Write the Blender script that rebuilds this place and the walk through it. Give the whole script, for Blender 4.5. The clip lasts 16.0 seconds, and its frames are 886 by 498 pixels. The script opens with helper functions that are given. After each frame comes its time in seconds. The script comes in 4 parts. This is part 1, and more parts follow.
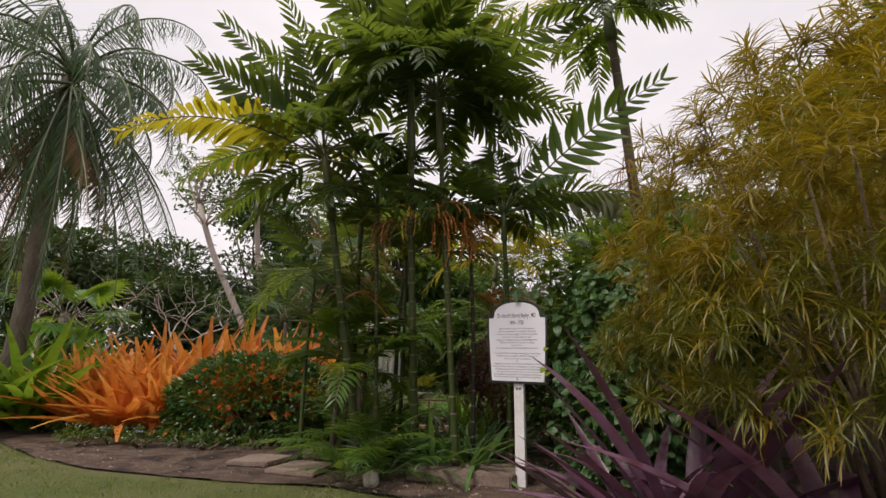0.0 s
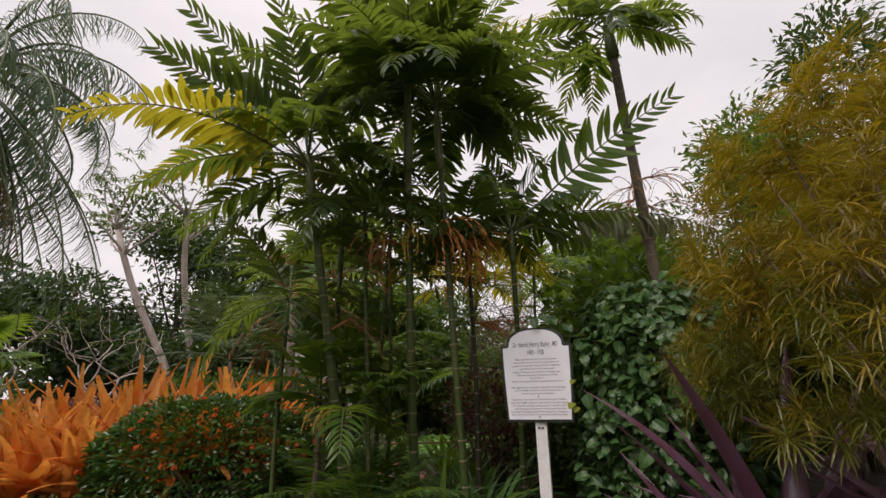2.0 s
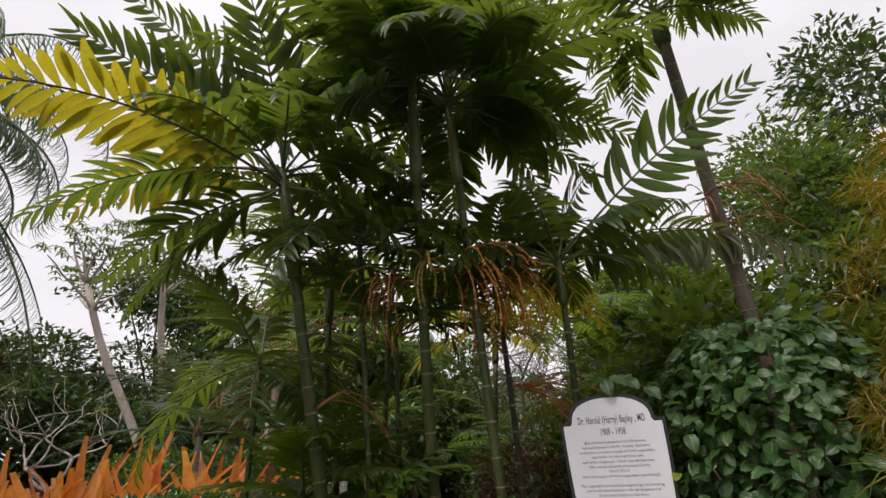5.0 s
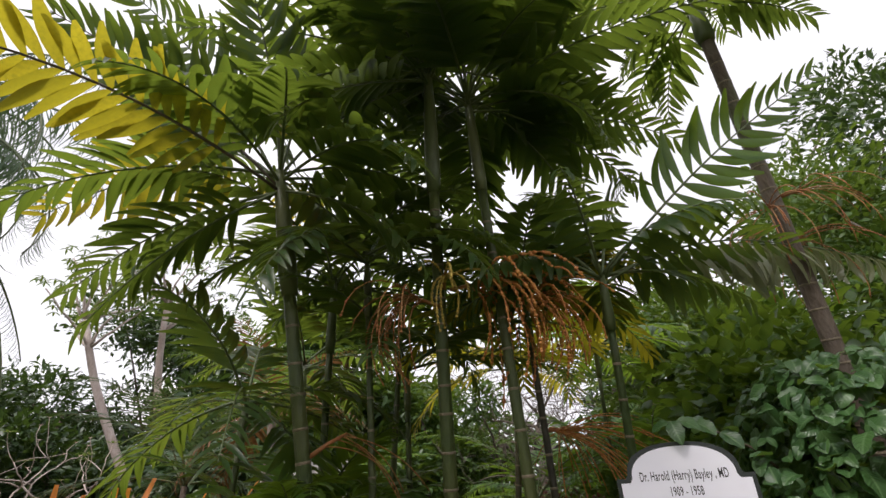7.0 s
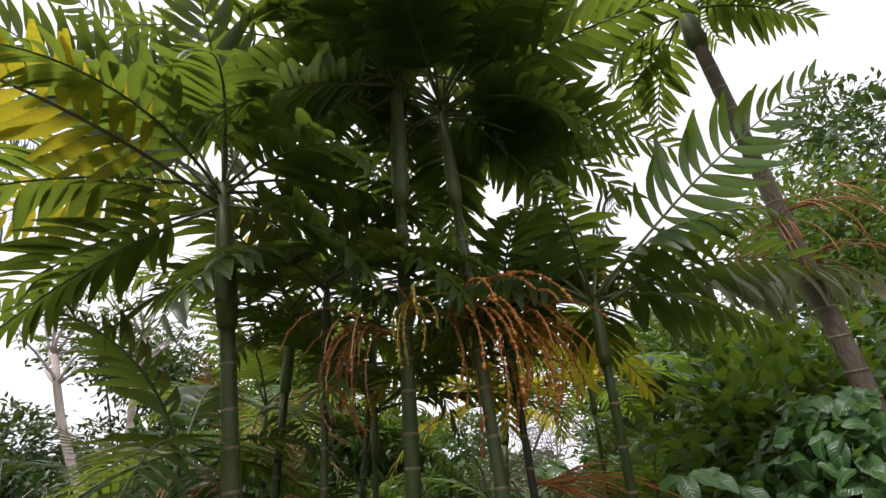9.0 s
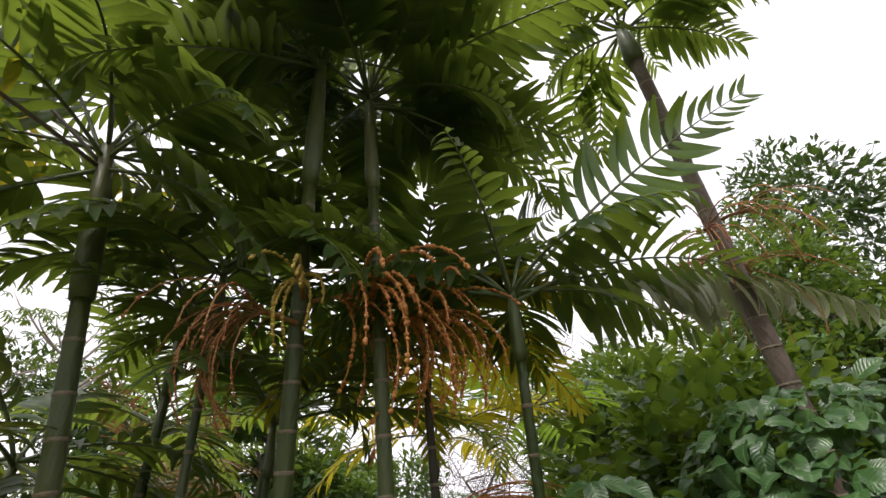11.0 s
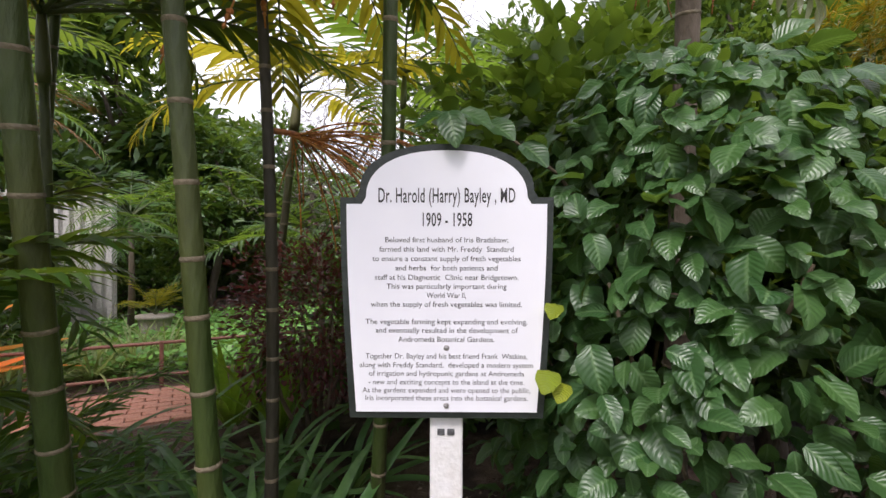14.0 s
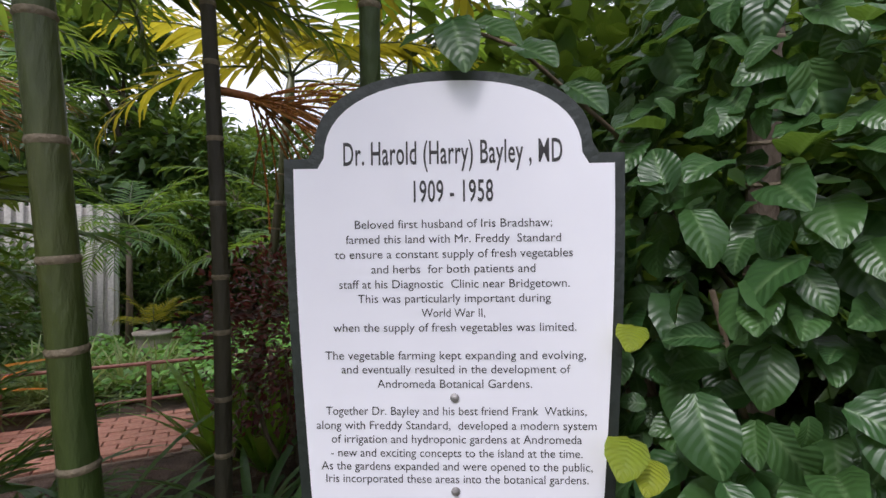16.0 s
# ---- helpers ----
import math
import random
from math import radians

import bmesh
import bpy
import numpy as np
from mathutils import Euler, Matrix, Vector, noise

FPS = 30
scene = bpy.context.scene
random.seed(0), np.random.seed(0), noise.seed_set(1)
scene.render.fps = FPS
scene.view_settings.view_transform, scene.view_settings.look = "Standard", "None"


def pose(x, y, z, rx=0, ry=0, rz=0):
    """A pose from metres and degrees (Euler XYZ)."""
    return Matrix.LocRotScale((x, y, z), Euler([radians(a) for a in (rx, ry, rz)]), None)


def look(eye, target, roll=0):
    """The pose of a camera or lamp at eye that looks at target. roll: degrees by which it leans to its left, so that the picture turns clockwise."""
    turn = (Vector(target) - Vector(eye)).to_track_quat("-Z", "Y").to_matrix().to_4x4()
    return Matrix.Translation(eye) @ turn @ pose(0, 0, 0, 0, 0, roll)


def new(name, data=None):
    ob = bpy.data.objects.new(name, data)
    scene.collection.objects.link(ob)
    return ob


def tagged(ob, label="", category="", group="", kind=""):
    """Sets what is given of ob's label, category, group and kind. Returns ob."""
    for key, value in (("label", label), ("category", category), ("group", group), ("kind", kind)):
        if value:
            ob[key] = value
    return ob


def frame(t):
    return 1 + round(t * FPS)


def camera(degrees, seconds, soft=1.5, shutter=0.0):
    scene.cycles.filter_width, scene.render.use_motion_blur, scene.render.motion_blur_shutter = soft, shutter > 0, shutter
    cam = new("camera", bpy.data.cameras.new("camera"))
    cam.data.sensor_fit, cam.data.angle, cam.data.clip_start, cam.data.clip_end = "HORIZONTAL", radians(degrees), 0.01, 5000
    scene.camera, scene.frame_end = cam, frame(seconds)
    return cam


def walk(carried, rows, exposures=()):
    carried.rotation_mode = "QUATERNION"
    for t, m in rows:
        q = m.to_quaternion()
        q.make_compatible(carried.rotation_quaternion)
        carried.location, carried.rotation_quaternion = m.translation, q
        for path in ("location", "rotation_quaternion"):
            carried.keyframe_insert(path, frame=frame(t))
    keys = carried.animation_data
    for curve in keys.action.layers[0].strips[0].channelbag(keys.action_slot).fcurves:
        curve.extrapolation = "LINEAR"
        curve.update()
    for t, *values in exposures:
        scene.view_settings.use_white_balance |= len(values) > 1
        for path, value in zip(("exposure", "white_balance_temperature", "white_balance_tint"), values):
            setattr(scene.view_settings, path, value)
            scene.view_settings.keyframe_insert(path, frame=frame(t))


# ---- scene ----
cam = camera(85.4, 16.0)
PATH = [
    (0, (-0.015, -0.003, 1.140), (0.008, 1.941, 1.606), 1.3),
    (0.5, (-0.133, 0.139, 1.180), (-0.090, 2.066, 1.715), 0.6),
    (1, (-0.300, 0.271, 1.178), (-0.217, 2.183, 1.757), 0.5),
    (1.5, (-0.530, 0.453, 1.153), (-0.331, 2.352, 1.748), 0.1),
    (2, (-0.720, 0.644, 1.153), (-0.412, 2.525, 1.758), -0.8),
    (2.5, (-0.812, 0.867, 1.184), (-0.478, 2.724, 1.847), -0.9),
    (3, (-0.871, 1.129, 1.219), (-0.501, 2.969, 1.911), -1.4),
    (3.5, (-0.923, 1.329, 1.281), (-0.527, 3.156, 1.992), -1.6),
    (5.8, (-0.655, 2.154, 1.559), (-0.354, 3.945, 2.397), -3.8),
    (6, (-0.644, 2.219, 1.559), (-0.358, 4.002, 2.418), -3.4),
    (6.5, (-0.671, 2.332, 1.531), (-0.397, 4.101, 2.423), -2.7),
    (7, (-0.757, 2.456, 1.572), (-0.454, 4.201, 2.501), -2.9),
    (7.5, (-0.783, 2.540, 1.600), (-0.452, 4.255, 2.574), -3.2),
    (8, (-0.779, 2.623, 1.642), (-0.428, 4.324, 2.635), -3.5),
    (8.5, (-0.694, 2.703, 1.662), (-0.346, 4.395, 2.670), -4.0),
    (9, (-0.562, 2.808, 1.724), (-0.228, 4.490, 2.752), -4.1),
    (9.2, (-0.492, 2.759, 1.764), (-0.151, 4.411, 2.839), -3.3),
    (11.5, (-0.184, 3.235, 1.518), (0.360, 4.754, 2.702), -5.0),
    (12, (-0.188, 3.274, 1.514), (0.595, 4.891, 2.394), -4.2),
    (12.5, (-0.060, 3.267, 1.539), (0.830, 4.989, 2.033), -3.2),
    (13, (0.001, 3.354, 1.543), (0.963, 5.098, 1.723), -1.0),
    (13.5, (0.062, 3.444, 1.504), (1.010, 5.204, 1.555), -0.2),
    (14, (0.120, 3.615, 1.479), (1.065, 5.377, 1.475), 0.1),
    (14.5, (0.154, 3.734, 1.507), (1.148, 5.468, 1.426), 0.1),
    (15, (0.210, 3.852, 1.520), (1.203, 5.588, 1.480), 0.1),
    (15.5, (0.318, 3.981, 1.472), (1.231, 5.759, 1.540), -0.3),
    (16, (0.392, 4.074, 1.438), (1.276, 5.867, 1.480), -0.7),
]
walk(cam, [(t, look(eye, target, roll)) for t, eye, target, roll in PATH],
     [(0, 0.06, 6800, 17), (1.5, -0.03, 6800, 17), (3.5, -0.06, 6700, 16), (6, 0.22, 6500, 15), (9, 0.62, 6300, 15), (11.5, 0.72, 6450, 16), (12, 0.86, 6400, 16), (13.5, 0.88, 6300, 17), (16, 0.52, 5950, 16)])

# ---- sky and sun ----
world = bpy.data.worlds.new("overcast_sky")
scene.world = world
world.use_nodes = True
wn, wl = world.node_tree.nodes, world.node_tree.links
wn.clear()
sky = wn.new("ShaderNodeTexSky")
sky.sky_type = "NISHITA"
sky.sun_disc = False
sky.sun_elevation, sky.sun_rotation = radians(56), radians(231)
sky.air_density, sky.dust_density, sky.ozone_density = 1.0, 4.0, 1.0
cl_co = wn.new("ShaderNodeTexCoord")
cl_map = wn.new("ShaderNodeMapping")
cl_map.inputs["Scale"].default_value = (1.2, 1.2, 3.0)
cl_noise = wn.new("ShaderNodeTexNoise")
cl_noise.inputs["Scale"].default_value, cl_noise.inputs["Detail"].default_value = 1.6, 6.0
cl_ramp = wn.new("ShaderNodeValToRGB")
cl_ramp.color_ramp.elements[0].position, cl_ramp.color_ramp.elements[0].color = 0.36, (0.80, 0.80, 0.80, 1)
cl_ramp.color_ramp.elements[1].position, cl_ramp.color_ramp.elements[1].color = 0.62, (1, 1, 1, 1)
cl_mix = wn.new("ShaderNodeMix")
cl_mix.data_type = "RGBA"
cl_mix.inputs["B"].default_value = (11.0, 10.9, 11.2, 1)
bg = wn.new("ShaderNodeBackground")
bg.inputs["Strength"].default_value = 0.085
wo = wn.new("ShaderNodeOutputWorld")
wl.new(cl_co.outputs["Generated"], cl_map.inputs["Vector"])
wl.new(cl_map.outputs[0], cl_noise.inputs["Vector"])
wl.new(cl_noise.outputs["Fac"], cl_ramp.inputs[0])
wl.new(cl_ramp.outputs[0], cl_mix.inputs["Factor"])
wl.new(sky.outputs[0], cl_mix.inputs["A"])
wl.new(cl_mix.outputs["Result"], bg.inputs[0])
wl.new(bg.outputs[0], wo.inputs[0])
sun = new("sun", bpy.data.lights.new("sun", "SUN"))
sun.data.energy, sun.data.angle, sun.data.color = 2.6, radians(20), (1.0, 0.95, 0.87)
sun.matrix_world = look((-10.5, -8.5, 20.0), (0, 0, 0))

# ---- materials ----


def nodes_of(name):
    m = bpy.data.materials.new(name)
    m.use_nodes = True
    nt = m.node_tree
    return m, nt.nodes, nt.links, nt.nodes["Principled BSDF"]


def mixed(nd, ln, fac, a, b, mode="MIX"):
    x = nd.new("ShaderNodeMix")
    x.data_type, x.blend_type = "RGBA", mode
    for key, val in (("Factor", fac), ("A", a), ("B", b)):
        if isinstance(val, bpy.types.NodeSocket):
            ln.new(val, x.inputs[key])
        elif key == "Factor":
            x.inputs[key].default_value = val
        else:
            x.inputs[key].default_value = (*val[:3], 1)
    return x.outputs["Result"]


def noise_fac(nd, ln, scale, detail=4.0, lo=0.35, hi=0.65, coord="Object", stretch=None):
    co = nd.new("ShaderNodeTexCoord")
    n = nd.new("ShaderNodeTexNoise")
    n.inputs["Scale"].default_value, n.inputs["Detail"].default_value = scale, detail
    src = co.outputs[coord]
    if stretch:
        mp = nd.new("ShaderNodeMapping")
        mp.inputs["Scale"].default_value = stretch
        ln.new(src, mp.inputs["Vector"])
        src = mp.outputs[0]
    ln.new(src, n.inputs["Vector"])
    r = nd.new("ShaderNodeMapRange")
    r.inputs["From Min"].default_value, r.inputs["From Max"].default_value = lo, hi
    ln.new(n.outputs["Fac"], r.inputs["Value"])
    return r.outputs["Result"]


def bumped(nd, ln, bsdf, height, strength, dist=0.01):
    b = nd.new("ShaderNodeBump")
    b.inputs["Strength"].default_value, b.inputs["Distance"].default_value = strength, dist
    ln.new(height, b.inputs["Height"])
    ln.new(b.outputs[0], bsdf.inputs["Normal"])


def surface(name, c1, c2, rough=0.8, scale=8.0, fine=60.0, bump=0.4, metal=0.0, stretch=None, c3=None, dist=0.01, grain=0.35):
    """A plain solid surface: two colours in patches, fine grain and relief."""
    m, nd, ln, b = nodes_of(name)
    f1 = noise_fac(nd, ln, scale, 5, stretch=stretch)
    f2 = noise_fac(nd, ln, fine, 4, stretch=stretch)
    col = mixed(nd, ln, f1, c1, c2)
    if c3:
        f3 = noise_fac(nd, ln, scale * 0.3, 3, 0.5, 0.62, stretch=stretch)
        col = mixed(nd, ln, f3, col, c3)
    dark = mixed(nd, ln, grain, col, mixed(nd, ln, f2, (0.35, 0.35, 0.35), (1.0, 1.0, 1.0)), "MULTIPLY")
    ln.new(dark, b.inputs["Base Color"])
    b.inputs["Roughness"].default_value, b.inputs["Metallic"].default_value = rough, metal
    bumped(nd, ln, b, f2, bump, dist)
    return m


def leafy(name, c1, c2, glow, rough=0.4, vein=0.0, through_part=0.35, patch=None, island=True, veins=9.0, rib=None):
    """A leaf: colour varies from leaf to leaf and in blotches; light shines through it. UV: across, along."""
    m, nd, ln, b = nodes_of(name)
    oi = nd.new("ShaderNodeObjectInfo")
    rnd = oi.outputs["Random"]
    if island:
        ge = nd.new("ShaderNodeNewGeometry")
        ad = nd.new("ShaderNodeMath")
        ad.operation = "ADD"
        ln.new(ge.outputs["Random Per Island"], ad.inputs[0])
        ln.new(rnd, ad.inputs[1])
        fr = nd.new("ShaderNodeMath")
        fr.operation = "FRACT"
        ln.new(ad.outputs[0], fr.inputs[0])
        rnd = fr.outputs[0]
    col = mixed(nd, ln, rnd, c1, c2)
    blotch = noise_fac(nd, ln, 14.0, 4, 0.42, 0.7)
    col = mixed(nd, ln, blotch, col, patch or tuple(0.7 * v for v in c1))
    uv = nd.new("ShaderNodeUVMap")
    sep = nd.new("ShaderNodeSeparateXYZ")
    ln.new(uv.outputs[0], sep.inputs[0])
    ab = nd.new("ShaderNodeMath")
    ab.operation = "ABSOLUTE"
    ln.new(sep.outputs[0], ab.inputs[0])
    if rib:
        mr = nd.new("ShaderNodeMapRange")
        mr.inputs["From Min"].default_value, mr.inputs["From Max"].default_value = 0.05, 0.16
        mr.inputs["To Min"].default_value, mr.inputs["To Max"].default_value = 1.0, 0.0
        ln.new(ab.outputs[0], mr.inputs["Value"])
        col = mixed(nd, ln, mr.outputs[0], col, rib)
    if vein > 0:
        ma = nd.new("ShaderNodeMath")
        ma.operation = "MULTIPLY_ADD"
        ma.inputs[1].default_value = -0.32
        ln.new(ab.outputs[0], ma.inputs[0])
        ln.new(sep.outputs[1], ma.inputs[2])
        mu = nd.new("ShaderNodeMath")
        mu.operation = "MULTIPLY"
        mu.inputs[1].default_value = veins * 6.283
        ln.new(ma.outputs[0], mu.inputs[0])
        sn = nd.new("ShaderNodeMath")
        sn.operation = "SINE"
        ln.new(mu.outputs[0], sn.inputs[0])
        bumped(nd, ln, b, sn.outputs[0], vein, 0.004)
    else:
        bumped(nd, ln, b, noise_fac(nd, ln, 45.0, 3), 0.15, 0.004)
    ln.new(col, b.inputs["Base Color"])
    b.inputs["Roughness"].default_value = rough
    tr = nd.new("ShaderNodeBsdfTranslucent")
    ln.new(mixed(nd, ln, 0.55, col, glow), tr.inputs["Color"])
    ms = nd.new("ShaderNodeMixShader")
    ms.inputs[0].default_value = through_part
    ln.new(b.outputs[0], ms.inputs[1])
    ln.new(tr.outputs[0], ms.inputs[2])
    out = nd["Material Output"]
    ln.new(ms.outputs[0], out.inputs["Surface"])
    return m


M_PALM = leafy("palm_leaflet_green", (0.014, 0.044, 0.015), (0.036, 0.082, 0.022), (0.34, 0.46, 0.040), 0.38, 0.0, 0.42, (0.045, 0.065, 0.014))
# yellow fronds: the glow of light from behind is partly put into the base colour
M_PALM_YELLOW = leafy("palm_leaflet_yellow_backlit", (0.13, 0.16, 0.015), (0.30, 0.26, 0.02), (0.75, 0.62, 0.03), 0.42, 0.0, 0.5, (0.10, 0.13, 0.02))
M_PALM_PALE = leafy("palm_leaflet_pale", (0.13, 0.16, 0.08), (0.20, 0.23, 0.12), (0.42, 0.46, 0.16), 0.35, 0.0, 0.3, (0.16, 0.15, 0.08))
M_PALM_FRESH = leafy("palm_leaflet_fresh", (0.035, 0.095, 0.014), (0.065, 0.14, 0.020), (0.38, 0.52, 0.03), 0.38, 0.0, 0.42, (0.05, 0.09, 0.018))
M_QUEEN = leafy("feather_palm_leaflet", (0.050, 0.105, 0.045), (0.100, 0.165, 0.078), (0.22, 0.30, 0.10), 0.45, 0.0, 0.3)
M_FERN = leafy("understory_frond_green", (0.034, 0.105, 0.018), (0.085, 0.180, 0.026), (0.36, 0.52, 0.04), 0.42, 0.0, 0.42)
M_DRY = leafy("dry_frond_brown", (0.17, 0.085, 0.04), (0.26, 0.14, 0.06), (0.4, 0.2, 0.06), 0.8, 0.0, 0.2)
M_ORANGE = leafy("bromeliad_orange", (0.70, 0.15, 0.022), (0.88, 0.46, 0.15), (0.98, 0.44, 0.06), 0.36, 0.0, 0.38, (0.55, 0.22, 0.03))
M_PURPLE = leafy("purple_strap_leaf", (0.070, 0.028, 0.052), (0.200, 0.115, 0.170), (0.25, 0.05, 0.12), 0.3, 0.0, 0.15, (0.085, 0.03, 0.045))
M_STRAP = leafy("green_strap_leaf", (0.05, 0.16, 0.015), (0.14, 0.30, 0.03), (0.45, 0.60, 0.04), 0.35, 0.0, 0.35)
M_LILY = leafy("dark_strap_leaf", (0.06, 0.155, 0.045), (0.13, 0.25, 0.07), (0.32, 0.48, 0.06), 0.38, 0.0, 0.3)
M_VINE = leafy("broad_shrub_leaf", (0.026, 0.074, 0.022), (0.060, 0.132, 0.036), (0.26, 0.42, 0.03), 0.36, 0.20, 0.28, (0.040, 0.092, 0.030), rib=(0.10, 0.18, 0.07), veins=8.0)
M_SHRUB_LIGHT = leafy("light_shrub_leaf", (0.040, 0.105, 0.022), (0.085, 0.165, 0.030), (0.36, 0.50, 0.03), 0.42, 0.10, 0.42, (0.06, 0.12, 0.03), veins=8.0)
M_VINE_YELLOW = leafy("yellowing_shrub_leaf", (0.22, 0.30, 0.03), (0.33, 0.36, 0.03), (0.6, 0.6, 0.05), 0.3, 0.5, 0.4)
M_CROTON = leafy("croton_leaf_gold", (0.085, 0.075, 0.006), (0.27, 0.175, 0.010), (0.62, 0.46, 0.02), 0.4, 0.0, 0.32, (0.15, 0.125, 0.012))
M_CROTON_GREEN = leafy("croton_leaf_green", (0.030, 0.050, 0.008), (0.165, 0.165, 0.014), (0.48, 0.46, 0.02), 0.4, 0.0, 0.27, (0.09, 0.085, 0.01))
M_IXORA = leafy("ixora_leaf", (0.020, 0.065, 0.014), (0.055, 0.14, 0.025), (0.22, 0.36, 0.03), 0.3, 0.0, 0.25)
M_TREE = leafy("dark_tree_leaf", (0.018, 0.045, 0.014), (0.040, 0.080, 0.022), (0.16, 0.26, 0.03), 0.45, 0.0, 0.25)
M_TREE_LIGHT = leafy("tree_leaf_bright", (0.035, 0.085, 0.018), (0.085, 0.15, 0.03), (0.28, 0.40, 0.03), 0.4, 0.0, 0.32)
M_HEDGE_RED = leafy("dark_red_leaf", (0.075, 0.018, 0.022), (0.17, 0.045, 0.040), (0.35, 0.08, 0.05), 0.4, 0.0, 0.28, (0.05, 0.025, 0.02))
M_PALE_BLADE = leafy("pale_grassy_leaf", (0.16, 0.22, 0.07), (0.30, 0.36, 0.14), (0.5, 0.58, 0.15), 0.5, 0.0, 0.35)
M_COVER = leafy("ground_cover_leaf", (0.10, 0.26, 0.05), (0.20, 0.40, 0.08), (0.4, 0.55, 0.06), 0.5, 0.0, 0.3)
M_GRASS = leafy("lawn_grass_blade", (0.09, 0.15, 0.02), (0.20, 0.24, 0.05), (0.4, 0.45, 0.05), 0.6, 0.0, 0.3)
M_FLOWER = leafy("ixora_flower_orange", (0.75, 0.13, 0.04), (0.80, 0.24, 0.05), (0.9, 0.3, 0.08), 0.5, 0.0, 0.3)
M_BLUE = leafy("blue_petal", (0.25, 0.27, 0.70), (0.35, 0.38, 0.80), (0.4, 0.45, 0.9), 0.5, 0.0, 0.3)
M_PINK = leafy("pink_white_petal", (0.65, 0.45, 0.42), (0.75, 0.62, 0.58), (0.8, 0.6, 0.55), 0.5, 0.0, 0.3)
M_BERRY = surface("orange_berry", (0.42, 0.13, 0.03), (0.50, 0.22, 0.04), 0.5, 30, 90, 0.2)
M_BERRY_GOLD = surface("gold_berry", (0.45, 0.30, 0.04), (0.36, 0.26, 0.05), 0.5, 30, 90, 0.2)
M_STALK = surface("fruit_stalk_orange", (0.36, 0.11, 0.035), (0.30, 0.16, 0.05), 0.6, 12, 60, 0.2)
M_RACHIS = surface("frond_stalk_green", (0.07, 0.11, 0.035), (0.12, 0.14, 0.06), 0.5, 6, 40, 0.2)
M_RACHIS_PURPLE = surface("frond_stalk_purple", (0.09, 0.06, 0.06), (0.14, 0.11, 0.09), 0.5, 6, 40, 0.2)
M_STEM = surface("palm_stem_green", (0.040, 0.068, 0.012), (0.075, 0.088, 0.022), 0.5, 5, 45, 0.35, c3=(0.085, 0.060, 0.036), stretch=(1, 1, 0.25))
M_STEM_DARK = surface("palm_stem_dark", (0.035, 0.030, 0.018), (0.070, 0.058, 0.034), 0.65, 5, 45, 0.4, c3=(0.05, 0.06, 0.02), stretch=(1, 1, 0.3))
M_STEM_BROWN = surface("palm_stem_brown", (0.10, 0.072, 0.050), (0.16, 0.125, 0.095), 0.75, 5, 45, 0.5, c3=(0.10, 0.105, 0.05), stretch=(1, 1, 0.3))
M_RING = surface("palm_ring_pale", (0.17, 0.14, 0.09), (0.23, 0.18, 0.12), 0.7, 20, 80, 0.3)
M_SHAFT = surface("crownshaft_green", (0.07, 0.10, 0.03), (0.12, 0.13, 0.05), 0.45, 5, 30, 0.2, c3=(0.14, 0.09, 0.08), stretch=(1, 1, 0.2))
M_BARK = surface("grey_bark", (0.09, 0.07, 0.055), (0.16, 0.13, 0.10), 0.9, 6, 40, 0.7, stretch=(1, 1, 0.3))
M_BARK_WHITE = surface("pale_bark", (0.42, 0.34, 0.30), (0.55, 0.47, 0.43), 0.8, 4, 30, 0.35, c3=(0.30, 0.24, 0.20), stretch=(1, 1, 0.4))
M_TWIG = surface("twig_brown", (0.12, 0.085, 0.055), (0.20, 0.15, 0.10), 0.85, 8, 50, 0.3)
M_SOIL = surface("mulch_soil", (0.125, 0.075, 0.055), (0.22, 0.150, 0.108), 0.95, 7, 55, 1.0, c3=(0.045, 0.028, 0.02), dist=0.03)
M_LAWN = surface("lawn_earth", (0.11, 0.15, 0.03), (0.19, 0.19, 0.07), 0.95, 1.2, 70, 0.8, c3=(0.22, 0.18, 0.10), dist=0.03)
M_STONE = surface("flagstone_brown", (0.22, 0.155, 0.125), (0.30, 0.225, 0.185), 0.85, 6, 50, 0.5, c3=(0.17, 0.14, 0.115))
M_ROCK = surface("pale_rock", (0.36, 0.31, 0.26), (0.55, 0.50, 0.44), 0.85, 9, 50, 0.6)
M_BRICK = surface("red_brick_paver", (0.40, 0.17, 0.12), (0.48, 0.26, 0.19), 0.85, 6, 50, 0.4)
M_RAIL = surface("rail_red_brown", (0.22, 0.085, 0.06), (0.28, 0.13, 0.10), 0.6, 9, 50, 0.3)
M_BOARD = surface("sign_border_black_green", (0.016, 0.022, 0.020), (0.028, 0.035, 0.032), 0.45, 7, 60, 0.15)
M_PANEL = surface("sign_white_board", (0.80, 0.79, 0.87), (0.83, 0.82, 0.89), 0.35, 2, 4, 0.01, grain=0.04)
M_INK = surface("sign_ink", (0.030, 0.028, 0.032), (0.05, 0.045, 0.05), 0.55, 30, 90, 0.02)
M_POST = surface("post_white_paint", (0.80, 0.78, 0.80), (0.74, 0.72, 0.72), 0.6, 10, 45, 0.15, c3=(0.60, 0.55, 0.50), grain=0.15)
M_SCREW = surface("screw_grey_metal", (0.30, 0.28, 0.28), (0.42, 0.40, 0.40), 0.45, 40, 120, 0.2, metal=0.6)
M_DARK = surface("dark_mark", (0.06, 0.06, 0.065), (0.12, 0.12, 0.13), 0.7, 40, 120, 0.2)
M_WALL = surface("far_white_wall", (0.55, 0.52, 0.50), (0.66, 0.62, 0.60), 0.8, 2, 30, 0.2)
M_TERRA = surface("pot_pale_clay", (0.50, 0.45, 0.40), (0.40, 0.34, 0.30), 0.8, 8, 40, 0.3)
